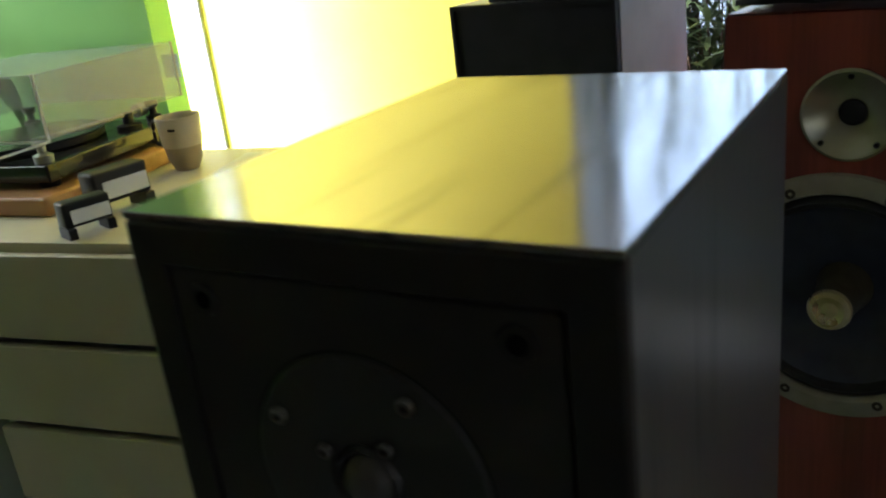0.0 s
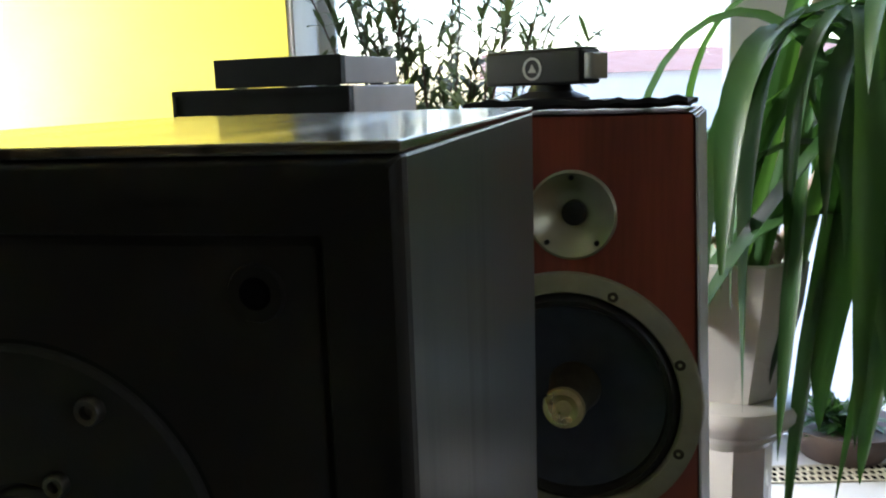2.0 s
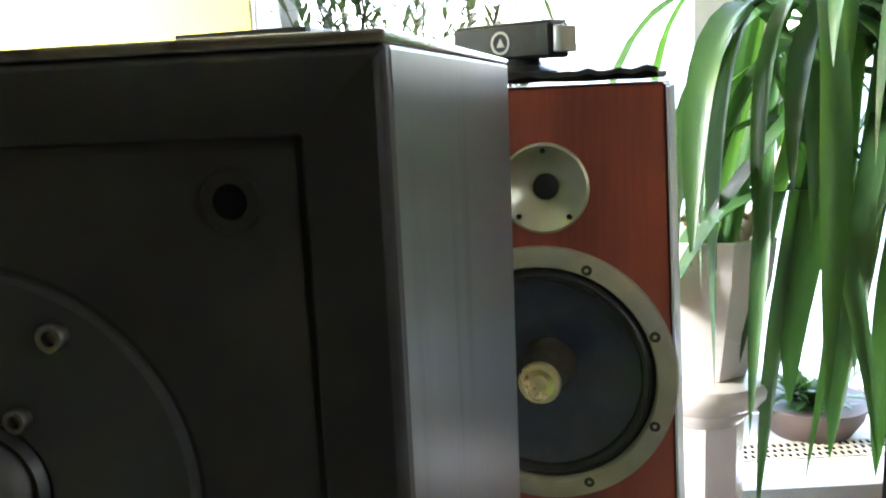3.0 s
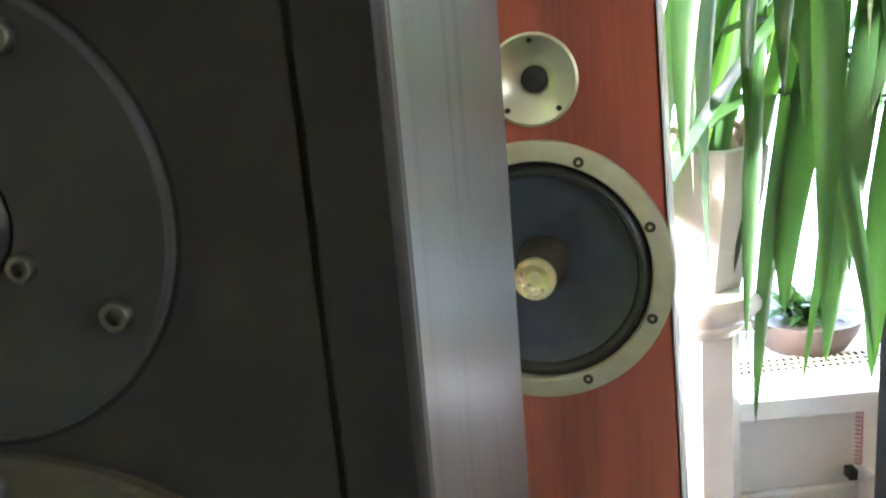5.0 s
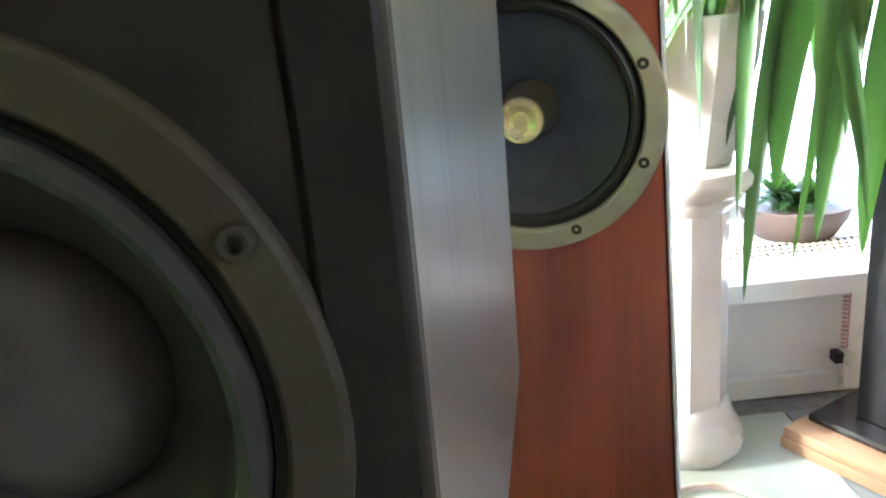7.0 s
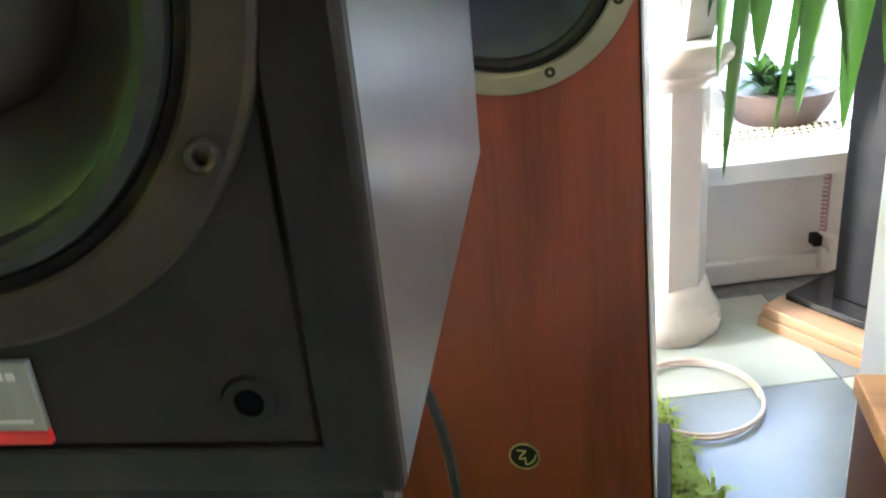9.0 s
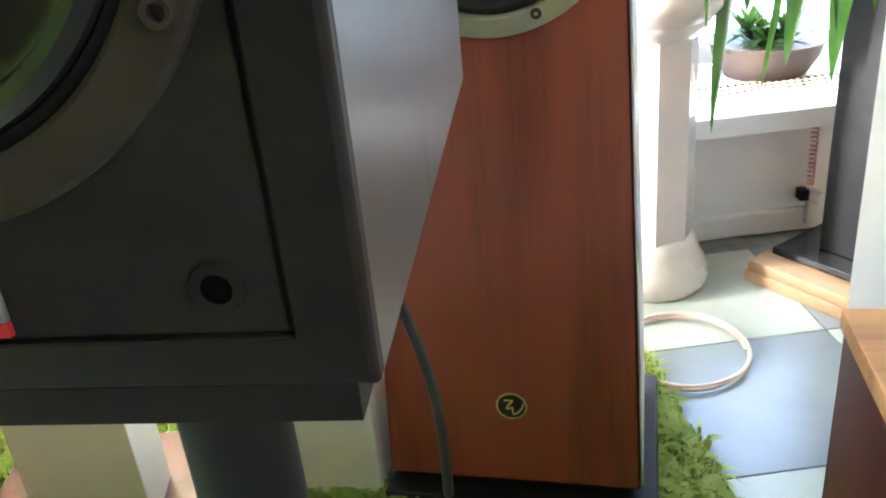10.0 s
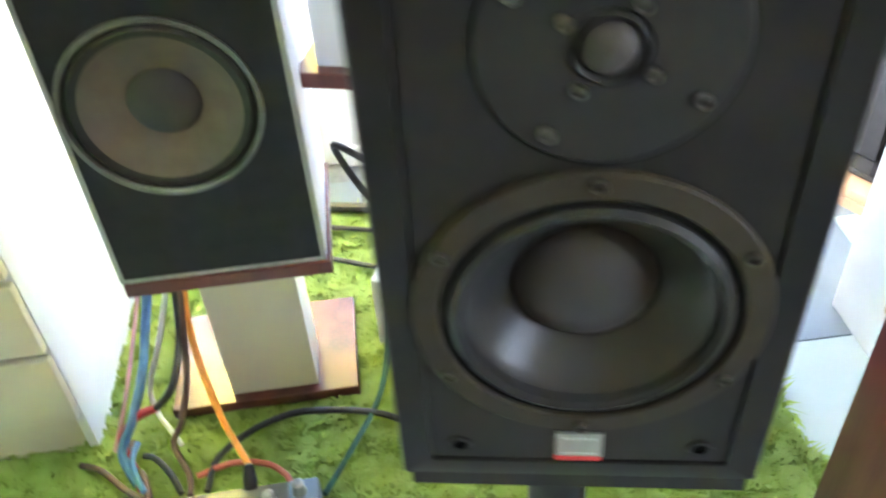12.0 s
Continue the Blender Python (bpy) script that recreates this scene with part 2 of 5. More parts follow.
M = dict(
    ash_top=wood("black_ash_top", (0.055, 0.047, 0.032), (0.010, 0.009, 0.008), 0.17, "y", 7, 0.0, 0.05, 9, 0.05, 1.0, 0.62, 1.75),
    ash=wood("black_ash_side", (0.035, 0.035, 0.035), (0.023, 0.023, 0.0235), 0.36, "z", 30, 0.0, 0.13, 3, 0.06, 0.5),
    baffle=surface("black_satin_paint", (0.0130, 0.0112, 0.0100), (0.0165, 0.0143, 0.0128), 0.5, scale=60, bump=0.25, fine=900, spec=0.22, depth=0.0004),
    baffle_edge=surface("black_vinyl", (0.0104, 0.0092, 0.0084), (0.0138, 0.0123, 0.0112), 0.48, scale=40, bump=0.2, fine=700, spec=0.20, depth=0.0004),
    plate=surface("black_cast_plate", (0.017, 0.0165, 0.015), (0.021, 0.020, 0.018), 0.55, scale=80, bump=0.3, fine=1200, spec=0.28, depth=0.0004),
    ring=surface("dark_cast_ring", (0.032, 0.026, 0.018), (0.040, 0.033, 0.023), 0.58, scale=50, bump=0.2, fine=900, spec=0.18, depth=0.0004),
    rubber=surface("black_rubber", (0.013, 0.0125, 0.012), (0.020, 0.019, 0.018), 0.42, scale=40, bump=0.1, fine=500, depth=0.0003, spec=0.35),
    cone=surface("black_poly_cone", (0.016, 0.015, 0.014), (0.022, 0.020, 0.019), 0.34, scale=20, bump=0.05, fine=300, depth=0.0003, spread=0.03),
    cap=surface("soft_black_cap", (0.03, 0.026, 0.024), (0.04, 0.035, 0.032), 0.55, scale=30, bump=0.2, fine=500, depth=0.0003),
    screw=surface("worn_steel", (0.20, 0.19, 0.17), (0.12, 0.115, 0.105), 0.4, 1.0, scale=200, bump=0.1),
    screw_dark=surface("blackened_steel", (0.075, 0.066, 0.055), (0.05, 0.045, 0.04), 0.45, 0.7, scale=200, bump=0.1),
    gap=surface("gap_black", (0.008, 0.008, 0.008), (0.006, 0.006, 0.006), 0.8, spec=0.2),
    # shade of deep openings as a near-black colour
    hole=surface("hole_shade_black", (0.002, 0.002, 0.002), (0.003, 0.003, 0.003), 0.9, spec=0.05),
    silver=surface("brushed_silver", (0.34, 0.34, 0.31), (0.28, 0.28, 0.25), 0.4, 0.6, scale=20, stretch=(8, 1, 1), bump=0.1),
    red=surface("red_strip", (0.55, 0.02, 0.025), (0.5, 0.02, 0.02), 0.4),
    grey_ink=surface("grey_ink", (0.6, 0.6, 0.57), rough=0.6),
    mahogany=wood("mahogany_veneer", (0.250, 0.057, 0.036), (0.140, 0.030, 0.020), 0.36, "z", 8, 0.1, 0.1, 4.2),
    alu=surface("pale_cast_ring", (0.29, 0.275, 0.205), (0.245, 0.23, 0.17), 0.45, 0.1, scale=40, bump=0.15, fine=400),
    horn=surface("satin_metal_horn", (0.34, 0.33, 0.25), (0.28, 0.27, 0.20), 0.33, 0.85, scale=14, bump=0.08, fine=300),
    blue_cone=surface("blue_black_cone", (0.018, 0.022, 0.035), (0.03, 0.035, 0.05), 0.4, scale=30, bump=0.15, fine=400),
    dull_ring=surface("dull_grey_metal", (0.16, 0.16, 0.15), (0.11, 0.11, 0.10), 0.4, 0.6, scale=20, bump=0.1),
    gold=surface("pale_gold_plug", (0.72, 0.62, 0.38), (0.6, 0.5, 0.3), 0.3, 0.8, scale=40),
    dark_gold=surface("dull_bronze", (0.10, 0.085, 0.055), (0.07, 0.06, 0.04), 0.45, 0.6, scale=40),
    black=surface("black_plastic", (0.010, 0.010, 0.011), (0.015, 0.015, 0.016), 0.45, scale=30, bump=0.15, fine=600, depth=0.0004, spec=0.25),
    gloss_black=surface("gloss_black", (0.014, 0.014, 0.015), (0.02, 0.02, 0.02), 0.15, scale=20, bump=0.02),
    cloth=surface("black_cloth", (0.016, 0.016, 0.018), (0.028, 0.028, 0.03), 0.9, scale=60, bump=0.5, fine=500),
    grey_side=surface("pale_grey_laminate", (0.55, 0.56, 0.6), (0.48, 0.49, 0.53), 0.4, scale=14, stretch=(6, 1, 1), bump=0.1, fine=200),
    white=surface("white_paint", (0.72, 0.72, 0.71), (0.66, 0.66, 0.64), 0.45, scale=5, bump=0.05, fine=150),
    wall=surface("white_plaster", (0.74, 0.73, 0.70), (0.69, 0.68, 0.65), 0.85, scale=4, bump=0.25, fine=90),
    # assumed colour of the unseen walls, set to keep bounce low and warm
    brown_wall=surface("warm_brown_plaster", (0.39, 0.29, 0.21), (0.35, 0.255, 0.185), 0.85, scale=4, bump=0.25, fine=90),
    green_wall=surface("green_wall_paint", (0.31, 0.66, 0.20), (0.29, 0.62, 0.18), 0.8, scale=4, bump=0.25, fine=90),
    yellow_wall=surface("yellow_wall_paint", (0.85, 0.71, 0.10), (0.80, 0.66, 0.085), 0.8, scale=4, bump=0.25, fine=90),
    cream=surface("cream_laminate", (0.60, 0.55, 0.41), (0.55, 0.50, 0.37), 0.45, scale=6, bump=0.05, fine=120),
    beech=wood("oiled_beech", (0.42, 0.22, 0.10), (0.28, 0.13, 0.05), 0.45, "x", 10, 0, 0.2, 4),
    pine=wood("pale_pine", (0.41, 0.25, 0.145), (0.28, 0.16, 0.085), 0.5, "x", 9, 0, 0.2, 4),
    redwood=wood("dark_red_wood", (0.11, 0.028, 0.02), (0.05, 0.012, 0.01), 0.34, "z", 10, 0.2, 0.1, 4),
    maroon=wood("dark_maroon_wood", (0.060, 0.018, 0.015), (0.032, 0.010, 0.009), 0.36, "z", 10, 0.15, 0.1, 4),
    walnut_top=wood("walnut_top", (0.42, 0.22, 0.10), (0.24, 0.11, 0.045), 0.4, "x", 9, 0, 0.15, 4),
    ceramic=surface("glazed_white_ceramic", (0.64, 0.61, 0.57), (0.57, 0.54, 0.50), 0.25, scale=6, bump=0.08, fine=60, coat=0.3),
    soil=surface("potting_soil", (0.05, 0.03, 0.02), (0.1, 0.07, 0.05), 0.95, scale=60, bump=1.0, fine=200, depth=0.004),
    brownpot=surface("brown_clay", (0.050, 0.032, 0.026), (0.075, 0.048, 0.038), 0.6, scale=20, bump=0.2),
    bark=surface("pale_bark", (0.42, 0.33, 0.24), (0.25, 0.18, 0.12), 0.85, scale=30, stretch=(1, 1, 0.3), bump=0.6, fine=120, depth=0.003),
    twig=surface("dark_twig", (0.10, 0.06, 0.045), (0.16, 0.10, 0.07), 0.8, scale=40, bump=0.4),
    tile=surface("blue_grey_tile", (0.20, 0.235, 0.255), (0.17, 0.20, 0.22), 0.3, spread=0.03, scale=5, bump=0.06, fine=140, pieces=0.06),
    tile_light=surface("pale_green_tile", (0.42, 0.465, 0.43), (0.36, 0.41, 0.38), 0.3, spread=0.03, scale=4, bump=0.06, fine=140, pieces=0.06),
    grout=surface("grey_grout", (0.24, 0.25, 0.25), (0.18, 0.19, 0.19), 0.9, scale=30, bump=0.4),
    mug=surface("stoneware", (0.50, 0.45, 0.38), (0.42, 0.37, 0.31), 0.4, scale=20, bump=0.1),
    mug_base=surface("stoneware_bare", (0.33, 0.28, 0.22), (0.28, 0.23, 0.18), 0.6, scale=20, bump=0.1),
    clear=glass("clear_acrylic", (0.95, 0.96, 0.96), 0.03, 0.20),
    haze=glass("milky_acrylic", (0.9, 0.92, 0.92), 0.2, 0.55),
    pane=glass("window_glass", (0.97, 0.98, 0.98)),
    brass=surface("brass", (0.75, 0.55, 0.2), (0.65, 0.45, 0.15), 0.25, 1.0),
    blue_box=surface("blue_grey_metal", (0.22, 0.27, 0.36), (0.18, 0.23, 0.31), 0.35, 0.4, scale=20, bump=0.1),
    copper=surface("clear_copper_cable", (0.55, 0.40, 0.33), (0.72, 0.66, 0.62), 0.35, scale=14, bump=0.05),
    card=surface("pale_blue_card", (0.45, 0.6, 0.85), rough=0.6),
    paper=surface("white_paper", (0.8, 0.8, 0.78), rough=0.7),
    roof=surface("red_roof_tile", (0.62, 0.34, 0.28), (0.55, 0.28, 0.22), 0.8, scale=3, bump=0.5),
    facade=surface("pale_facade", (0.90, 0.89, 0.87), (0.86, 0.85, 0.82), 0.9, scale=2, bump=0.2),
    terrace=surface("pale_gravel", (0.74, 0.72, 0.69), (0.64, 0.62, 0.59), 0.9, scale=6, bump=0.6),
)


def cable_mat(name, c, rough=0.45):
    return surface(name, c, tuple(x * 0.75 for x in c), rough, scale=40, bump=0.1, fine=300, depth=0.0004)


def leaf_mat(name, a, b, rough=0.38):
    m = surface(name, a, b, rough, scale=10, stretch=(3, 3, 0.6), bump=0.2, fine=60, depth=0.0006)
    p = m.node_tree.nodes["Principled BSDF"]
    out = m.node_tree.nodes["Material Output"]
    tl = m.node_tree.nodes.new("ShaderNodeBsdfTranslucent")
    tl.inputs[0].default_value = (a[0] * 2.2, a[1] * 2.0, a[2] * 0.8, 1)
    mx = m.node_tree.nodes.new("ShaderNodeMixShader")
    mx.inputs[0].default_value = 0.27
    m.node_tree.links.new(p.outputs[0], mx.inputs[1])
    m.node_tree.links.new(tl.outputs[0], mx.inputs[2])
    m.node_tree.links.new(mx.outputs[0], out.inputs[0])
    return m


M["leaf"] = leaf_mat("strap_leaf_green", (0.027, 0.074, 0.022), (0.046, 0.108, 0.033))
M["leaf_small"] = leaf_mat("olive_leaf", (0.07, 0.10, 0.05), (0.11, 0.14, 0.08))
M["rug"] = leaf_mat("green_shag", (0.20, 0.285, 0.055), (0.31, 0.40, 0.11), 0.85)
for n, c in dict(c_black=(0.02, 0.02, 0.02), c_orange=(0.85, 0.30, 0.04), c_blue=(0.08, 0.20, 0.42), c_red=(0.42, 0.04, 0.04),
                 c_white=(0.7, 0.7, 0.68), c_green=(0.03, 0.11, 0.07), c_pink=(0.6, 0.3, 0.35), c_yellow=(0.8, 0.55, 0.15),
                 c_brown=(0.10, 0.05, 0.04), c_rust=(0.45, 0.10, 0.05)).items():
    M[n] = cable_mat(n, c)

# ---- mesh helpers ----


def finish(name, bm, material, smooth=35):
    me = bpy.data.meshes.new(name)
    bmesh.ops.recalc_face_normals(bm, faces=bm.faces)
    for f in bm.faces:
        f.smooth = True
    for e in bm.edges:
        if len(e.link_faces) == 2 and e.calc_face_angle(0) > radians(smooth):
            e.smooth = False
        elif len(e.link_faces) == 2 and e.calc_face_angle(0) > radians(8):
            # a broad flat face stays flat beside its rounded edge
            a, b = sorted(f.calc_area() for f in e.link_faces)
            if b > 12 * a:
                e.smooth = False
    bm.to_mesh(me)
    bm.free()
    me.materials.append(M[material])
    return me


def part(name, bm, material, parent, label="", m=None, smooth=35):
    ob = new(name, finish(name, bm, material, smooth))
    ob.parent = parent
    if m is not None:
        ob.matrix_basis = m
    if label:
        tagged(ob, label)
    return ob


def thing(name, m, label, category, group="", kind=""):
    ob = new(name)
    ob.empty_display_size = 0.05
    ob.matrix_basis = m
    return tagged(ob, label, category, group, kind)


def solo(name, bm, material, m, label, category, group="", kind="", smooth=35):
    ob = new(name, finish(name, bm, material, smooth))
    ob.matrix_basis = m
    return tagged(ob, label, category, group, kind)


def box(x0, x1, y0, y1, z0, z1, bevel=0.003, seg=2, bm=None):
    b = bmesh.new()
    bmesh.ops.create_cube(b, size=1)
    bmesh.ops.scale(b, vec=(x1 - x0, y1 - y0, z1 - z0), verts=b.verts)
    bmesh.ops.translate(b, vec=((x0 + x1) / 2, (y0 + y1) / 2, (z0 + z1) / 2), verts=b.verts)
    if bevel:
        bmesh.ops.bevel(b, geom=b.edges, offset=bevel, segments=seg, affect="EDGES", profile=0.5)
    return join(bm, b)


def join(bm, b):
    if bm is None:
        return b
    me = bpy.data.meshes.new("tmp")
    b.to_mesh(me)
    b.free()
    bm.from_mesh(me)
    bpy.data.meshes.remove(me)
    return bm


def lathe(prof, axis="y", seg=56, close=False):
    """Turns a profile of (radius, height) about an axis; height runs along it."""
    bm = bmesh.new()
    rings = []
    for r, h in prof:
        ring = []
        for k in range(seg if r > 1e-6 else 1):
            a = 2 * math.pi * k / seg
            c, s = r * math.cos(a), r * math.sin(a)
            ring.append(bm.verts.new((c, h, s) if axis == "y" else (c, s, h)))
        rings.append(ring)
    for p, q in zip(rings, rings[1:]):
        for k in range(seg):
            a, b = p[k % len(p)], p[(k + 1) % len(p)]
            c, d = q[(k + 1) % len(q)], q[k % len(q)]
            vs = [v for i, v in enumerate((a, b, c, d)) if v not in (a, b, c, d)[:i]]
            if len(vs) > 2:
                bm.faces.new(vs)
    return bm


def spline(pts, n=8):
    """Points along a smooth line through pts."""
    P = [Vector(p) for p in pts]
    out = []
    for i in range(len(P) - 1):
        a, b, c, d = P[max(i - 1, 0)], P[i], P[i + 1], P[min(i + 2, len(P) - 1)]
        for k in range(n):
            t = k / n
            out.append(0.5 * (2 * b + (c - a) * t + (2 * a - 5 * b + 4 * c - d) * t * t + (3 * b - a - 3 * c + d) * t ** 3))
    out.append(P[-1])
    return out


def tube(pts, r, seg=8, r1=None, bm=None, n=8):
    line = spline(pts, n)
    b = bm or bmesh.new()
    prev, up = None, Vector((0, 0, 1))
    for i, p in enumerate(line):
        d = (line[min(i + 1, len(line) - 1)] - line[max(i - 1, 0)]).normalized()
        side = d.cross(up)
        if side.length < 0.05:
            side = d.cross(Vector((1, 0, 0)))
        side.normalize()
        top = side.cross(d)
        rr = r if r1 is None else r + (r1 - r) * i / (len(line) - 1)
        ring = [b.verts.new(p + rr * (math.cos(2 * math.pi * k / seg) * side + math.sin(2 * math.pi * k / seg) * top)) for k in range(seg)]
        if prev:
            for k in range(seg):
                b.faces.new((prev[k], prev[(k + 1) % seg], ring[(k + 1) % seg], ring[k]))
        else:
            b.faces.new(ring)
        prev = ring
    b.faces.new(prev)
    return b


def moved(bm, m):
    bmesh.ops.transform(bm, matrix=m, verts=bm.verts)
    return bm


def frame_ring(x0, x1, z0, z1, w, y0, y1, bevel=0.002):
    """A picture-frame shaped ring in the xz plane."""
    b = bmesh.new()
    o = [(x0, z0), (x1, z0), (x1, z1), (x0, z1)]
    n = [(x0 + w, z0 + w), (x1 - w, z0 + w), (x1 - w, z1 - w), (x0 + w, z1 - w)]
    V = {}
    for tag, pts in (("o", o), ("n", n)):
        for y in (y0, y1):
            V[tag, y] = [b.verts.new((x, y, z)) for x, z in pts]
    for k in range(4):
        j = (k + 1) % 4
        for y in (y0, y1):
            b.faces.new((V["o", y][k], V["o", y][j], V["n", y][j], V["n", y][k]))
        for tag in "on":
            b.faces.new((V[tag, y0][k], V[tag, y0][j], V[tag, y1][j], V[tag, y1][k]))
    bmesh.ops.recalc_face_normals(b, faces=b.faces)
    if bevel:
        bmesh.ops.bevel(b, geom=b.edges, offset=bevel, segments=2, affect="EDGES")
    return b


def screw(parent, x, y, z, r=0.0045, material="screw"):
    """A socket-head screw facing -y."""
    b = lathe([(0, -0.001), (r * 0.48, -0.001), (r * 0.5, -0.0034), (r * 0.85, -0.0036), (r, -0.0026), (r, 0.002)], seg=20)
    return part("screw", b, material, parent, m=pose(x, y, z))

# ---- the room ----
ULEFT, URIGHT, VBACK, VFRONT, TOP = -2.2, 1.6, 1.6, -3.6, 2.45


def slab(name, u0, u1, v0, v1, z0, z1, material, label, bevel=0.0, kind="structure"):
    return solo(name, box(u0, u1, v0, v1, z0, z1, bevel), material, MR.copy(), label, "wall", kind=kind)


# the brown walls are out of view, added to close the room and dim bounce
slab("wall_west", ULEFT - 0.15, ULEFT, VFRONT, -0.25, 0, TOP, "brown_wall", "unseen warm brown plaster wall that closes the room")
slab("wall_west_green", ULEFT - 0.15, ULEFT, -0.25, 0.78, 0, TOP, "green_wall", "bright green painted plaster wall")
slab("wall_west_sill", ULEFT - 0.15, ULEFT, 0.78, 1.34, 0, 0.95, "brown_wall", "plain warm brown plaster wall under an added window")
slab("wall_west_head", ULEFT - 0.15, ULEFT, 0.78, 1.34, 2.2, TOP, "brown_wall", "plain warm brown plaster wall over an added window")
slab("wall_green", ULEFT - 0.15, -1.20, 1.34, 1.42, 0, TOP, "green_wall", "bright green painted plaster wall behind the record player")
slab("wall_yellow", -1.33, -0.34, VBACK, VBACK + 0.4, 0.80, TOP, "yellow_wall", "bright yellow painted plaster wall between the windows")
slab("wall_yellow_foot", -1.33, -0.34, VBACK, VBACK + 0.4, 0, 0.80, "white", "white painted wall under the yellow paint")
slab("wall_south", ULEFT - 0.15, URIGHT + 0.15, VFRONT - 0.15, VFRONT, 0, TOP, "brown_wall", "unseen warm brown plaster wall that closes the room")
slab("wall_east_front", URIGHT, URIGHT + 0.15, VFRONT, -1.5, 0, TOP, "brown_wall", "unseen warm brown plaster wall that closes the room")
slab("wall_east_sill", URIGHT, URIGHT + 0.15, -1.5, -0.9, 0, 1.0, "brown_wall", "plain warm brown plaster wall under an added window")
slab("wall_east_head", URIGHT, URIGHT + 0.15, -1.5, -0.9, 2.0, TOP, "brown_wall", "plain warm brown plaster wall over an added window")
slab("wall_east_back", URIGHT, URIGHT + 0.15, -0.9, VBACK + 0.4, 0, TOP, "brown_wall", "unseen warm brown plaster wall that closes the room")
slab("wall_north_right", 1.46, URIGHT, VBACK, VBACK + 0.4, 0, TOP, "wall", "white plaster wall beside the window")
slab("wall_north_head", -0.34, 1.46, VBACK, VBACK + 0.4, 2.3, TOP, "wall", "white plaster wall over the window")
slab("wall_north_sill", -0.34, 1.46, VBACK, VBACK + 0.4, 0, 0.29, "white", "white panel under the window sill")
slab("wall_side_sill", -1.33, -1.20, 1.42, 1.6, 0, 0.6, "white", "white wall under the narrow side window")
slab("wall_side_head", -1.33, -1.20, 1.42, 1.6, 2.25, TOP, "white", "white wall over the narrow side window")
slab("baseboard", -0.34, URIGHT, VBACK - 0.022, VBACK - 0.002, 0, 0.058, "white", "white painted skirting board", 0.005)
slab("ceiling", ULEFT - 0.15, URIGHT + 0.15, VFRONT - 0.15, VBACK + 0.4, TOP, TOP + 0.15, "wall", "plain white plaster ceiling")

# window board with a slotted vent, and the window behind it
sill = thing("window_sill", MR.copy(), "white window board with a slotted vent grille", "window sill", kind="structure")
part("board", box(-0.339, 1.459, 1.510, 1.925, 0.300, 0.330, 0.006, 3), "white", sill)
part("lip", box(-0.338, 1.458, 1.502, 1.5095, 0.283, 0.330, 0.003), "white", sill)
# black strip painted in for the shade inside the slots
part("vent_bed", box(0.02, 1.30, 1.640, 1.722, 0.3302, 0.332, 0), "hole", sill, "black bed that gives the vent slots their shade")
vent = bmesh.new()
for k in range(72):
    u = 0.022 + k * 0.0176
    for w, (v0, v1) in enumerate(((1.642, 1.666), (1.670, 1.692), (1.696, 1.720))):
        box(u + 0.0088 * (w % 2), u + 0.0062 + 0.0088 * (w % 2), v0, v1, 0.332, 0.3345, 0, bm=vent)
for v in (1.640, 1.668, 1.694, 1.722):
    box(0.02, 1.301, v - 0.0026, v + 0.0026, 0.332, 0.335, 0, bm=vent)
part("vent_grille", vent, "cream", sill, "pale slotted metal grille")


def window(name, m, u0, u1, z0, z1, mullions, label, w=0.055, half=0.035):
    """A casement in the local xz plane, with panes between its mullions."""
    win = thing(name, m, label, "window", kind="structure")
    part("window_frame", frame_ring(u0, u1, z0, z1, w, 0, 0.06, 0.004), "white", win)
    edges = [u0 + w] + list(mullions) + [u1 - w]
    for c in mullions:
        part("mullion", box(c - half, c + half, 0.001, 0.058, z0 + w, z1 - w, 0.004), "white", win)
    for a, b in zip(edges, edges[1:]):
        a, b = a + (half if a in mullions else 0), b - (half if b in mullions else 0)
        pane = part("pane", box(a, b, 0.026, 0.032, z0 + w, z1 - w, 0), "pane", win)
        pane.visible_shadow = False
    return win


window("window_1", MR @ pose(0, 1.92, 0), -0.34, 1.46, 0.331, 2.3, [0.74], "white framed window with daylight behind it", half=0.07)
window("window_2", MR @ pose(-1.24, 1.42, 0, 0, 0, 90), 0.0, 0.18, 0.6, 2.25, [], "narrow white framed side window", 0.010)
# unseen west window, added as an opening for the green wall's fill light
window("added_window_west", MR @ pose(ULEFT - 0.06, 0.78, 0, 0, 0, 90), 0.0, 0.56, 0.95, 2.2, [], "added white framed west window, out of view", 0.05)
# invented east window around the room's fill lamp, never in view
window("added_window_east", MR @ pose(1.66, -1.5, 0, 0, 0, 90), 0.0, 0.6, 1.0, 2.0, [], "added white framed east window, out of view", 0.06)
slab("window_reveal", -0.339, -0.325, 1.601, 1.92, 0.331, 2.3, "white", "white painted window reveal", 0.002)

# outside: a terrace, and a low house with a red roof
solo("ground", box(-60, 60, 1.95, 90, -0.55, -0.45, 0), "terrace", MR.copy(), "pale gravel terrace outside the window", "ground", kind="structure")
house = thing("house", MR @ pose(6.5, 20, -0.45), "pale rendered house with a red tiled roof across the terrace", "house")
part("wall", box(-5.5, 9, 0, 7, 0, 2.02, 0.02), "facade", house)
rb = bmesh.new()
for x in (-5.9, 9.4):
    for y, z in ((-0.5, 1.97), (3.5, 2.62), (7.5, 1.97)):
        rb.verts.new((x, y, z))
rb.verts.ensure_lookup_table()
v = rb.verts
for f in ((0, 1, 4, 3), (1, 2, 5, 4), (0, 3, 5, 2), (0, 2, 1), (3, 4, 5)):
    rb.faces.new([v[i] for i in f])
part("roof", rb, "roof", house)

# ---- near loudspeaker ----
W, D, HH = 0.243, 0.330, 0.467
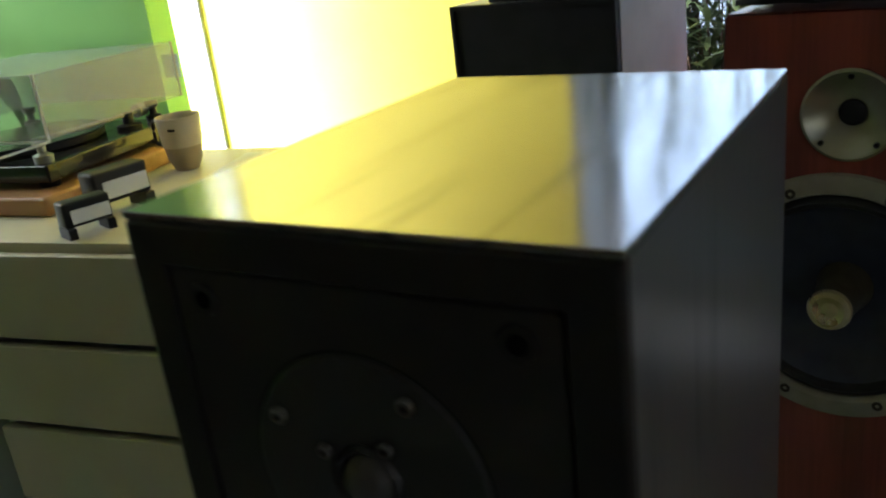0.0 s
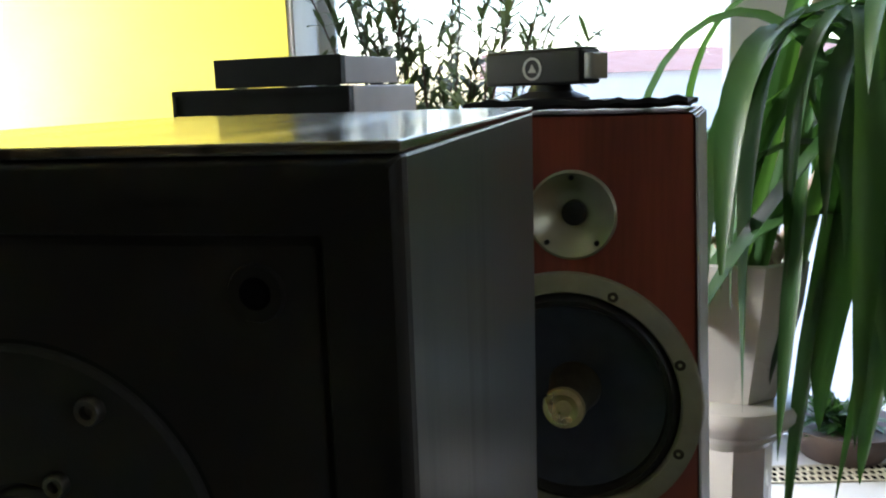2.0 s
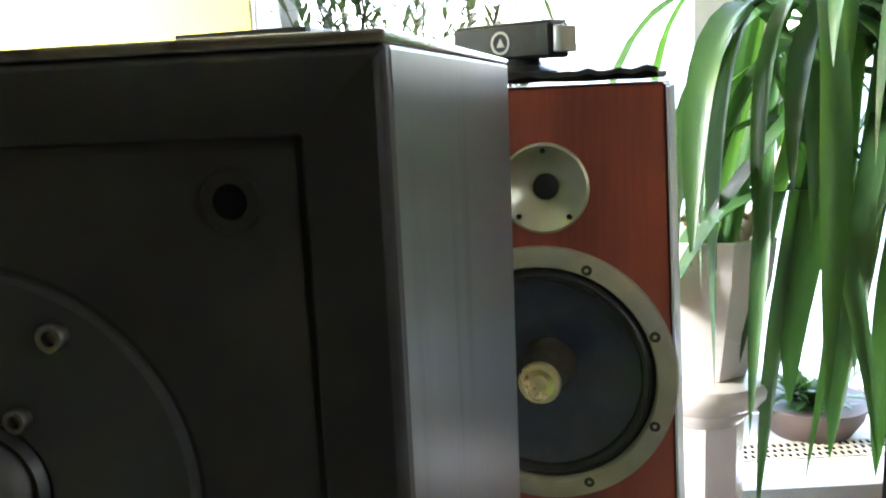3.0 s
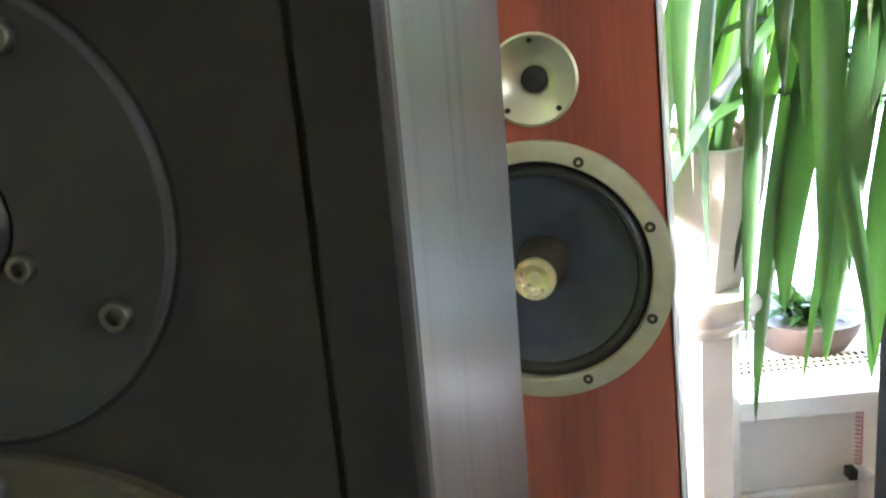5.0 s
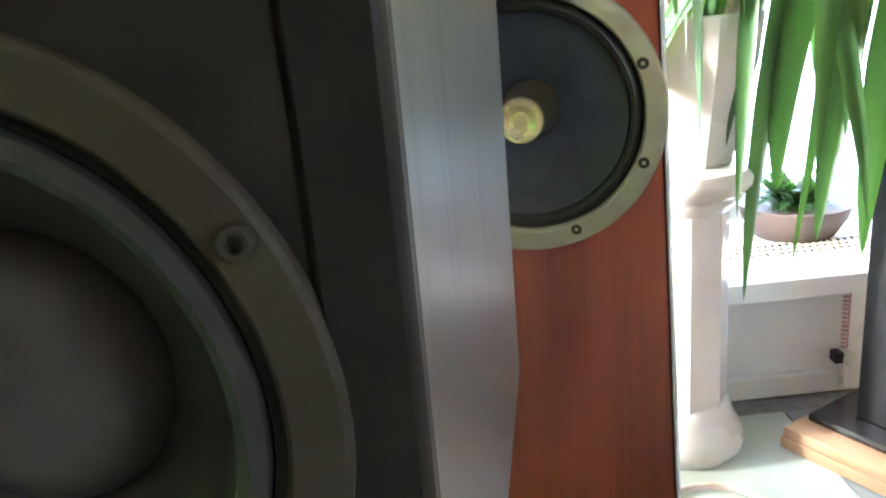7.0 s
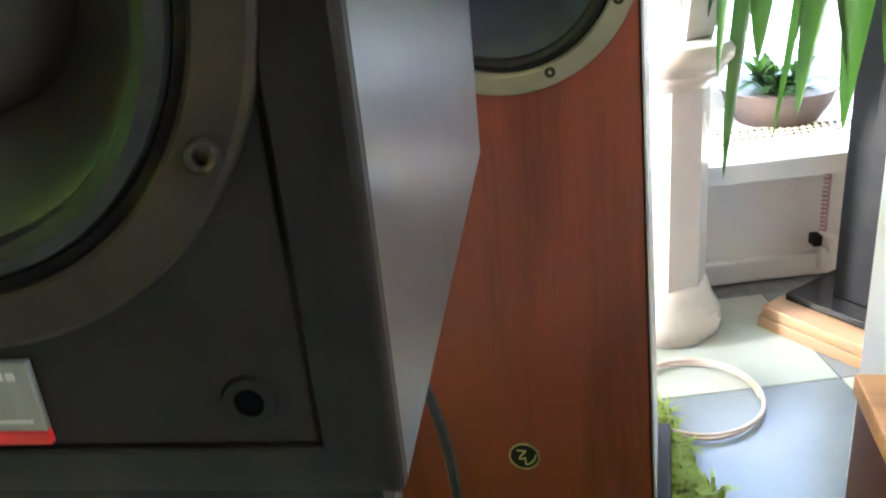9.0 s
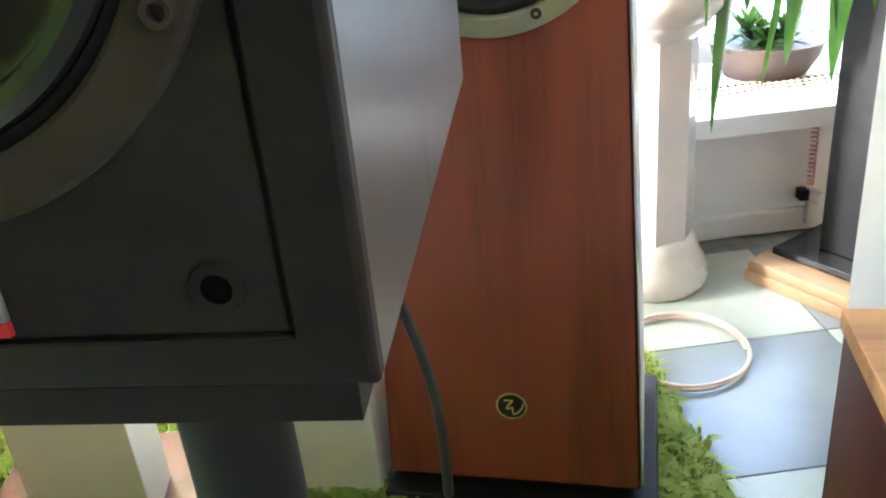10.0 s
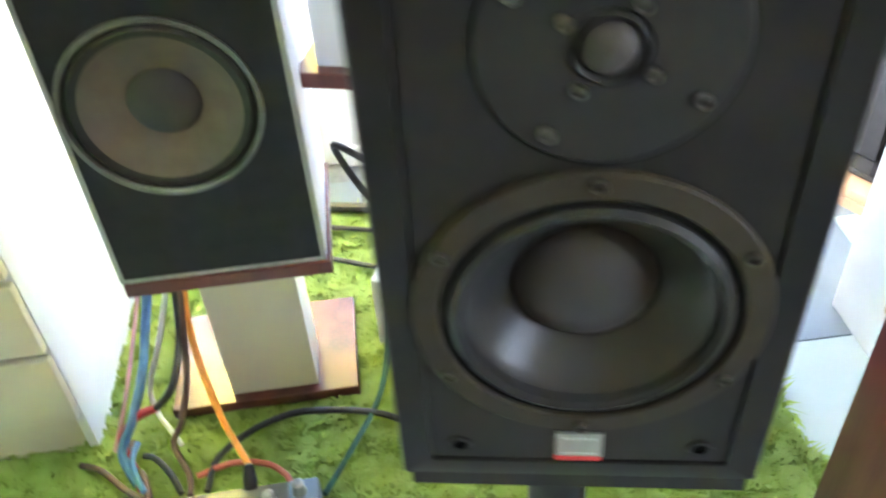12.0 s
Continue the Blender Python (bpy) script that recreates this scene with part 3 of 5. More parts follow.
TZ, WZ = 1.116 - 0.769, 0.946 - 0.769


def hole_panel(zs, xl, xr, yf, circles, deep):
    """A front panel in strips between the heights zs; circles maps a strip to (x, z, radius) of a hole with a wall that runs deep."""
    bm = bmesh.new()
    for k, (z0, z1) in enumerate(zip(zs, zs[1:])):
        q = [(xl(z0), z0), (xr(z0), z0), (xr(z1), z1), (xl(z1), z1)]
        if k not in circles:
            bm.faces.new([bm.verts.new((x, yf(z), z)) for x, z in q])
            continue
        cx, cz, r = circles[k]
        angs = sorted([2 * math.pi * i / 72 for i in range(72)] + [math.atan2(z - cz, x - cx) % (2 * math.pi) for x, z in q])
        rim, wall, out = [], [], []
        for an in angs:
            dx, dz = math.cos(an), math.sin(an)
            best = 9.0
            for (ax, az), (bx, bz) in zip(q, q[1:] + q[:1]):
                ex_, ez = bx - ax, bz - az
                det = dx * -ez + dz * ex_
                if abs(det) > 1e-9:
                    t = ((ax - cx) * -ez + (az - cz) * ex_) / det
                    s = (dx * (az - cz) - dz * (ax - cx)) / det
                    if t > 0 and -1e-6 <= s <= 1 + 1e-6:
                        best = min(best, t)
            out.append(bm.verts.new((cx + dx * best, yf(cz + dz * best), cz + dz * best)))
            rim.append(bm.verts.new((cx + dx * r, yf(cz + dz * r), cz + dz * r)))
            wall.append(bm.verts.new((cx + dx * r, yf(cz + dz * r) + deep, cz + dz * r)))
        n = len(angs)
        for i in range(n):
            j = (i + 1) % n
            bm.faces.new((out[i], out[j], rim[j], rim[i]))
            bm.faces.new((rim[i], rim[j], wall[j], wall[i]))
    return bm


def open_front(bm):
    """Takes the faces that look towards -y away."""
    bmesh.ops.recalc_face_normals(bm, faces=bm.faces)
    bmesh.ops.delete(bm, geom=[f for f in bm.faces if f.normal.y < -0.9], context="FACES")
    return bm


def border(x0, x1, z0, z1, side, top, bottom, y0, y1, ch):
    """The baffle's chamfered border."""
    b = bmesh.new()
    rings = []
    for dx, y in ((0, y1), (0, y0 + ch), (ch * 0.7, y0)):
        rings.append([b.verts.new(p) for p in ((x0 + dx, y, z0 + dx), (x1 - dx, y, z0 + dx), (x1 - dx, y, z1 - dx), (x0 + dx, y, z1 - dx))])
    for y in (y0, y0 + 0.014):
        rings.append([b.verts.new(p) for p in ((x0 + side, y, z0 + bottom), (x1 - side, y, z0 + bottom), (x1 - side, y, z1 - top), (x0 + side, y, z1 - top))])
    for p, q in zip(rings, rings[1:]):
        for k in range(4):
            j = (k + 1) % 4
            b.faces.new((p[k], p[j], q[j], q[k]))
    bmesh.ops.recalc_face_normals(b, faces=b.faces)
    bmesh.ops.bevel(b, geom=[e for e in b.edges if len(e.link_faces) == 2], offset=0.0008, segments=1, affect="EDGES")
    return b


def studio_monitor():
    t = thing("studio_monitor", pose(-W / 2, 0, 0.769), "large black two-way studio loudspeaker on a stand, black ash veneer", "loudspeaker")
    w = W / 2
    part("cabinet", open_front(box(-w, w, 0.0056, D, 0.0197, HH - 0.0035, 0.0012)), "ash", t)
    part("top_panel", box(-w, w, 0.0004, D + 0.0005, HH - 0.0034, HH, 0.0008), "ash_top", t, "glossy black ash top panel")
    part("baffle_frame", border(-w + 0.0003, w - 0.0003, 0.0195, HH - 0.0036, 0.022, 0.021, 0.0175, -0.0008, 0.030, 0.0026), "baffle_edge", t)
    part("bottom_rail", box(-w + 0.0065, w - 0.0065, -0.0007, D - 0.012, 0.0080, 0.0216, 0.0003), "baffle_edge", t)
    x0, z0, z1 = w - 0.0243, 0.0388, HH - 0.0275
    zs = [z0, WZ - 0.0925, WZ + 0.0925, z1]
    part("baffle", hole_panel(zs, lambda z: -x0, lambda z: x0, lambda z: 0.0010, {1: (0, WZ, 0.0865)}, 0.02), "baffle", t)
    part("groove_bed", frame_ring(-w + 0.018, w - 0.018, 0.032, HH - 0.020, 0.014, 0.0024, 0.0042, 0), "baffle_edge", t)
    # tweeter
    p = part("tweeter_plate", lathe([(0.0, 0.0005), (0.0185, 0.0003), (0.020, -0.0012), (0.0610, -0.0012), (0.0625, -0.0002), (0.0633, 0.002)], seg=72), "plate", t, m=pose(0, 0, TZ))
    part("plate_gap", lathe([(0.0632, 0.0008), (0.0645, 0.0008)], seg=72), "gap", t, m=pose(0, 0, TZ))
    part("tweeter_surround", lathe([(0.0185, 0.0002), (0.0165, -0.0030), (0.0145, -0.0012), (0.0135, 0.0004)], seg=40), "rubber", p)
    part("tweeter_dome", lathe([(0.0138, 0.0002), (0.0115, -0.0042), (0.008, -0.0066), (0.004, -0.0078), (0, -0.0082)], seg=40), "cap", p)
    for k in range(4):
        a = radians(-31 + 90 * k)
        screw(p, 0.052 * math.cos(a), -0.001, 0.052 * math.sin(a), 0.0044)
        a = radians(-32 + 90 * k)
        screw(p, 0.0245 * math.cos(a), -0.001, 0.0245 * math.sin(a), 0.0038)
    # woofer
    r = part("woofer_ring", lathe([(0.0865, 0.004), (0.0868, -0.0030), (0.0885, -0.0042), (0.1015, -0.0038), (0.1032, -0.0024), (0.1036, 0.003)], seg=96), "ring", t, m=pose(0, 0, WZ))
    part("gasket", lathe([(0.0868, -0.0006), (0.0830, -0.0010), (0.0825, 0.006)], seg=96), "gap", r)
    part("surround", lathe([(0.0828, 0.0030), (0.0815, -0.0032), (0.0778, -0.0056), (0.0738, -0.0030), (0.0718, 0.0034)], seg=96), "rubber", r)
    part("cone", lathe([(0.0722, 0.0026), (0.0705, 0.0036), (0.066, 0.0085), (0.056, 0.0185), (0.047, 0.0270), (0.040, 0.033)], seg=96), "cone", r)
    part("dust_cap", lathe([(0.0440, 0.0305), (0.0425, 0.0270), (0.036, 0.0205), (0.027, 0.0150), (0.014, 0.0115), (0, 0.0105)], seg=72), "cap", r)
    for k in range(6):
        a = radians(90 + 60 * k)
        screw(r, 0.0962 * math.cos(a), -0.0034, 0.0962 * math.sin(a), 0.0046, "screw_dark")
    # grille sockets
    for x in (-0.0795, 0.0795):
        for z in (0.822 - 0.769, 1.1955 - 0.769):
            s = part("grille_socket", lathe([(0.0046, -0.0004), (0.0078, -0.0006), (0.0086, 0.0012)], seg=28), "baffle_edge", t, m=pose(x, 0, z))
            # shallow disc, its black stands in for the shade of a deeper hole
            part("socket_hole", lathe([(0.0047, -0.0002), (0.0046, 0.0009), (0, 0.0009)], seg=24), "hole", s)
    # badge
    b = part("badge", box(-0.0155, 0.0155, -0.0016, 0.0010, 0.0448, 0.0690, 0.0006), "silver", t, "silver badge with a red strip")
    part("badge_strip", box(-0.0155, 0.0155, -0.0017, 0.0009, 0.0400, 0.0447, 0.0004), "red", b)
    for k in range(6):
        part("badge_mark", box(-0.011 + 0.0038 * k, -0.0085 + 0.0038 * k, -0.0019, -0.0015, 0.0630, 0.0654, 0), "grey_ink", b)
    part("badge_mark", box(-0.012, 0.012, -0.0019, -0.0015, 0.0480, 0.0490, 0), "grey_ink", b)
    return t


studio_monitor()


def speaker_stand(m, h, label):
    t = thing("speaker_stand", m, label, "stand")
    part("top_plate", box(-0.075, 0.075, -0.08, 0.09, h - 0.006, h, 0.001), "black", t)
    part("pole", lathe([(0.0, 0.02), (0.030, 0.02), (0.0295, h - 0.006), (0.0, h - 0.006)], "z", 40), "black", t, m=pose(0, 0, 0))
    part("collar", lathe([(0.030, h - 0.022), (0.036, h - 0.020), (0.037, h - 0.007), (0.030, h - 0.0062)], "z", 40), "black", t)
    part("base_plate", box(-0.13, 0.13, -0.15, 0.15, 0.006, 0.020, 0.003), "black", t)
    for x in (-0.11, 0.11):
        for y in (-0.13, 0.13):
            part("foot", lathe([(0, 0), (0.008, 0), (0.012, 0.006)], "z", 16), "black", t, m=pose(x, y, 0))
    return t


speaker_stand(pose(-0.1215, 0.16, 0.0), 0.7770, "matt black steel speaker stand with a round pole")


# ---- tower loudspeaker ----
def tower_speaker():
    t = thing("tower_speaker", pose(-0.0185, 0.7975, 0.0, 0, 0, -6.9), "tall tapering mahogany floor loudspeaker with pale driver rings", "loudspeaker")
    b = bmesh.new()
    H0, H1, DEP = 0.051, 1.215, 0.30
    pts = [(-0.188, 0, H0), (0.188, 0, H0), (0.188, DEP, H0), (-0.188, DEP, H0), (-0.128, 0.006, H1), (0.153, 0.006, H1), (0.153, DEP, H1), (-0.128, DEP, H1)]
    vs = [b.verts.new(p) for p in pts]
    for f in ((0, 1, 5, 4), (1, 2, 6, 5), (2, 3, 7, 6), (3, 0, 4, 7), (4, 5, 6, 7), (3, 2, 1, 0)):
        b.faces.new([vs[i] for i in f])
    bmesh.ops.recalc_face_normals(b, faces=b.faces)
    bmesh.ops.bevel(b, geom=b.edges, offset=0.003, segments=2, affect="EDGES")
    part("cabinet", open_front(b), "mahogany", t)
    f = lambda z: (z - H0) / (H1 - H0)
    HX, HZ, WX, WZ2, WR = 0.015, 1.098, 0.010, 0.870, 0.160
    zs = [H0 + 0.002, WZ2 - 0.158, 1.032, HZ + 0.06, H1 - 0.002]
    part("front_panel", hole_panel(zs, lambda z: -0.188 + 0.06 * f(z) + 0.002, lambda z: 0.188 - 0.035 * f(z) - 0.002, lambda z: 0.006 * f(z) + 0.0005,
                                   {1: (WX, WZ2, WR - 0.022), 2: (HX, HZ, 0.050)}, 0.03), "mahogany", t)
    part("plinth", box(-0.194, 0.213, -0.028, 0.32, 0.0, 0.034, 0.004), "black", t, "black plinth board")
    part("plinth_spacer", box(-0.170, 0.172, 0.012, 0.29, 0.034, 0.051, 0), "black", t)
    part("trim", moved(box(-0.0015, 0.0015, 0.004, 0.296, 0, 1.155, 0.0005), pose(0.1897, 0, 0.055, 0, -1.72, 0)), "grey_side", t, "pale side trim")
    # horn
    h = part("horn", lathe([(0.0535, 0.004), (0.0535, -0.004), (0.0505, -0.0055), (0.046, -0.003), (0.035, 0.006), (0.024, 0.012), (0.015, 0.015)], seg=64), "horn", t, "satin metal midrange horn", m=pose(HX, 0.006, HZ))
    part("horn_throat", lathe([(0.0152, 0.0148), (0.0145, 0.011), (0.010, 0.0085), (0, 0.0075)], seg=32), "black", h)
    for k in range(3):
        s = screw(h, 0.0445 * math.cos(radians(-48 if k == 0 else 228 if k == 1 else 90)), -0.0025, 0.0445 * math.sin(radians(-48 if k == 0 else 228 if k == 1 else 90)), 0.0032, "black")
    # woofer
    r = part("woofer_ring", lathe([(0.1335, 0.006), (0.1345, -0.007), (0.137, -0.0105), (0.152, -0.0105), (0.1585, -0.008), (0.1602, 0.003)], seg=96), "alu", t, "pale cast woofer ring", m=pose(WX, 0.0045, WZ2))
    part("surround", lathe([(0.1335, 0.002), (0.130, -0.003), (0.125, -0.006), (0.119, -0.003), (0.116, 0.003)], seg=96), "rubber", r)
    part("cone", lathe([(0.1165, 0.002), (0.106, 0.009), (0.085, 0.0165), (0.078, 0.018), (0.060, 0.0235), (0.034, 0.029), (0.024, 0.030)], seg=96), "blue_cone", r)
    part("plug_stem", lathe([(0.034, 0.032), (0.030, 0.012), (0.0265, -0.012), (0.0250, -0.044)], seg=48), "dark_gold", r, "dull bronze plug stem", m=pose(0.003, 0, 0.005))
    part("phase_plug", lathe([(0.0250, -0.0430), (0.0256, -0.0462), (0.0240, -0.0505), (0.0180, -0.0520), (0.0140, -0.0500), (0.0095, -0.0480), (0.004, -0.0505), (0, -0.0510)], seg=48), "gold", r, "pale gold phase plug", m=pose(0.003, 0, 0.005))
    for k in range(8):
        a = radians(22.5 + 45 * k)
        s = part("bolt_recess", lathe([(0, -0.0078), (0.0046, -0.0080), (0.0056, -0.0090), (0.0064, -0.0080)], seg=20), "ring", r, m=pose(0.1435 * math.cos(a), -0.0026, 0.1435 * math.sin(a)))
    # emblem
    e = part("emblem", lathe([(0, -0.0018), (0.0135, -0.0018), (0.014, 0)], seg=36), "gloss_black", t, "round black and gold emblem", m=pose(0.0065, 0.0, 0.189) @ Matrix.Diagonal((1.45, 1, 1.45, 1)))
    part("emblem_rim", lathe([(0.0136, -0.0006), (0.0140, -0.0026), (0.0152, -0.0024), (0.0154, 0)], seg=36), "gold", e)
    part("emblem_mark", tube([(-0.007, -0.0022, 0.007), (0.002, -0.0022, 0.007)], 0.0009, 6, n=2), "gold", e)
    part("emblem_mark", tube([(0.002, -0.0022, 0.007), (-0.004, -0.0022, 0.000), (-0.0045, -0.0022, -0.003), (0.001, -0.0022, -0.001)], 0.0009, 6, n=3), "gold", e)
    part("emblem_mark", tube([(0.001, -0.0022, -0.001), (0.002, -0.0022, -0.009), (0.009, -0.0022, -0.004), (0.012, -0.0022, 0.004)], 0.0009, 6, n=4), "gold", e)
    return t


tower_speaker()

# cloth and camera-like device on top of the tower
cb = bmesh.new()
nx, ny = 44, 20
grid = [[None] * (ny + 1) for _ in range(nx + 1)]
for i in range(nx + 1):
    for j in range(ny + 1):
        x, y = -0.125 + 0.262 * i / nx, 0.006 + 0.24 * j / ny
        z = 0.006 + 0.004 * noise.noise((x * 30, y * 30, 1)) + (0.005 * (1 + noise.noise((x * 60, 3, 2))) if j < 2 else 0)
        grid[i][j] = cb.verts.new((x + 0.006 * noise.noise((y * 25, 1, 5)), y + 0.006 * noise.noise((x * 25, 7, 5)), z))
for i in range(nx):
    for j in range(ny):
        cb.faces.new((grid[i][j], grid[i + 1][j], grid[i + 1][j + 1], grid[i][j + 1]))
ex = bmesh.ops.extrude_face_region(cb, geom=cb.faces[:])
bmesh.ops.translate(cb, vec=(0, 0, 0.006), verts=[g for g in ex["geom"] if isinstance(g, bmesh.types.BMVert)])
TOPM = pose(-0.011, 0.803, 1.215, 0, 0, -6.9)
solo("cloth", cb, "cloth", TOPM.copy(), "folded black cloth lying on the mahogany loudspeaker", "cloth", smooth=60)

dv = thing("desk_camera", pose(-0.0605, 0.914, 1.2280, 0, 0, -30), "black desk camera unit with a round emblem on a swivel foot", "camera")
part("housing", box(-0.076, 0.076, 0, 0.045, 0.022, 0.066, 0.004, 3), "black", dv)
part("top_plate", box(-0.074, 0.074, 0.002, 0.043, 0.0662, 0.068, 0.0006), "silver", dv)
part("foot", lathe([(0, 0), (0.052, 0), (0.050, 0.006), (0.030, 0.014), (0.026, 0.0225), (0, 0.0225)], "z", 40), "black", dv, m=pose(0.012, 0.026, 0))
em = part("emblem_ring", lathe([(0.0115, 0.001), (0.0115, -0.0012), (0.0145, -0.0012), (0.0145, 0.001)], seg=32), "grey_ink", dv, m=pose(0.002, 0, 0.043))
tri = bmesh.new()
tv = [tri.verts.new(p) for p in ((-0.006, -0.001, -0.005), (0.006, -0.001, -0.005), (0, -0.001, 0.006), (-0.006, 0.001, -0.005), (0.006, 0.001, -0.005), (0, 0.001, 0.006))]
for f in ((0, 1, 2), (5, 4, 3), (0, 3, 4, 1), (1, 4, 5, 2), (2, 5, 3, 0)):
    tri.faces.new([tv[i] for i in f])
part("emblem_mark", tri, "grey_ink", em)
part("side_block", box(0.0765, 0.090, 0.004, 0.040, 0.028, 0.060, 0.002), "silver", dv)


# ---- small loudspeaker with the set-top box on it ----
def shelf_speaker(name, m, w, d, h, label, ring_z, ring_r, side="white", trim="silver", rx=0.0):
    t = thing(name, m, label, "loudspeaker")
    part("cabinet", open_front(box(-w / 2, w / 2, 0.012, d, 0, h, 0.002)), side, t)
    part("trim", frame_ring(-w / 2 + 0.0005, w / 2 - 0.0005, 0.0005, h - 0.0005, 0.007, -0.001, 0.0118, 0.001), trim, t)
    zs = [0.0068, ring_z - ring_r - 0.004, ring_z + ring_r + 0.004, h - 0.0068]
    part("front_panel", hole_panel(zs, lambda z: -w / 2 + 0.0068, lambda z: w / 2 - 0.0068, lambda z: 0.0008, {1: (rx, ring_z, ring_r - 0.006)}, 0.02), "black", t)
    if ring_r:
        r = part("woofer_ring", lathe([(ring_r - 0.010, 0.002), (ring_r - 0.006, -0.004), (ring_r, -0.004), (ring_r + 0.001, 0.002)], seg=72), "dull_ring", t, m=pose(rx, 0, ring_z))
        part("surround", lathe([(ring_r - 0.0095, 0.001), (ring_r - 0.016, -0.004), (ring_r - 0.026, 0.001)], seg=72), "rubber", r)
        part("cone", lathe([(ring_r - 0.0258, 0.0008), (ring_r * 0.6, 0.016), (ring_r * 0.36, 0.028)], seg=72), "cone_brown", r)
        part("dust_cap", lathe([(ring_r * 0.37, 0.026), (ring_r * 0.3, 0.018), (ring_r * 0.15, 0.013), (0, 0.012)], seg=48), "cap", r)
    return t


M["cone_brown"] = surface("brown_paper_cone", (0.10, 0.075, 0.06), (0.13, 0.10, 0.08), 0.6, scale=30, bump=0.2, fine=300)
shelf_speaker("shelf_speaker", pose(-0.344, 0.697, 0.95, 0, 0, -6), 0.224, 0.215, 0.307, "pale grey loudspeaker with a black front on a white box", 0.10, 0.085, "grey_side", "black")
ped = thing("plank_stand", pose(-0.340, 0.697, 0.0, 0, 0, -6), "home-made white stand with a dark red shelf board", "stand")
part("upper_box", box(-0.106, 0.106, 0.01, 0.20, 0.72, 0.95, 0.002), "white", ped)
part("top_board", box(-0.135, 0.12, -0.01, 0.22, 0.695, 0.7198, 0.002), "redwood", ped)
part("column", box(-0.045, 0.075, 0.13, 0.24, 0.200, 0.6948, 0.002), "white", ped)
part("base_block", box(-0.115, 0.105, 0.125, 0.32, 0.0, 0.1998, 0.003), "white", ped)

stb = thing("set_top_box", pose(-0.3228, 0.7025, 1.257, 0, 0, -9), "flat black set-top box with grey sides on four low feet", "set-top box")
part("front_panel", box(-0.081, 0.081, 0, 0.012, 0.0008, 0.033, 0.0006), "black", stb)
part("housing", box(-0.080, 0.080, 0.0122, 0.155, 0.0025, 0.0325, 0.001), "grey_side", stb)
for x in (-0.06, 0.06):
    for y in (0.02, 0.135):
        part("foot", lathe([(0, 0), (0.008, 0), (0.009, 0.0024), (0, 0.0024)], "z", 20), "black", stb, m=pose(x, y, 0))

# left loudspeaker on its home-made stand
LEFT = pose(-0.5935, 0.5595, 0.0, 0, 0, 10.9)
shelf_speaker("shelf_speaker", LEFT @ pose(0, 0, 0.47), 0.303, 0.28, 0.53, "white loudspeaker with a black front and a brown cone", 0.278, 0.128, rx=-0.018)
st = thing("plank_stand", LEFT.copy(), "home-made stand of a cream column on a dark red board", "stand")
part("top_board", box(-0.148, 0.158, -0.004, 0.26, 0.446, 0.4695, 0.002), "redwood", st)
part("column", box(-0.085, 0.078, 0.135, 0.25, 0.046, 0.4458, 0.002), "cream", st)
part("base_board", box(-0.20, 0.155, 0.115, 0.37, 0.022, 0.0458, 0.003), "redwood", st)
part("foot_pad", box(-0.19, 0.145, 0.125, 0.36, 0.0, 0.0218, 0.0), "black", st)


# ---- drawer cabinet with the record player ----
CAB = MR @ pose(-0.815, 0.708, 0)


def drawer_cabinet():
    t = thing("drawer_cabinet", CAB.copy(), "cream white drawer cabinet standing on the floor", "cabinet")
    wd, dp, ht, n, hgt = 0.405, 0.61, 0.957, 5, 0.165
    part("side_panel", box(-0.018, 0, 0.020, dp, 0, ht - 0.019, 0.0015), "white", t)
    part("side_panel", box(-wd, -wd + 0.018, 0.020, dp, 0, ht - 0.019, 0.0015), "white", t)
    part("back_panel", box(-wd + 0.018, -0.018, dp - 0.008, dp - 0.001, 0.02, ht - 0.022, 0), "white", t)
    part("top_panel", box(-0.86, 0.001, 0.0190, dp, ht - 0.0188, ht, 0.002), "cream", t)
    part("end_panel", box(-0.86, -0.842, 0.02, dp, 0, ht - 0.019, 0.0015), "white", t)
    part("plinth", box(-wd + 0.0182, -0.0182, 0.03, 0.048, 0.0, ht - n * hgt - 0.004, 0), "cream", t)
    for k in range(n):
        z = ht - (k + 1) * hgt
        d = part("drawer", box(-wd + 0.001, -0.001, 0, 0.0185, z, z + hgt - 0.016, 0.002), "cream", t)
        part("drawer_box", box(-wd + 0.024, -0.024, 0.0186, dp - 0.02, z + 0.02, z + hgt - 0.035, 0), "white", d)
    return t


drawer_cabinet()
TOPZ = 0.957
base = MR @ pose(-1.12, 0.852, TOPZ)


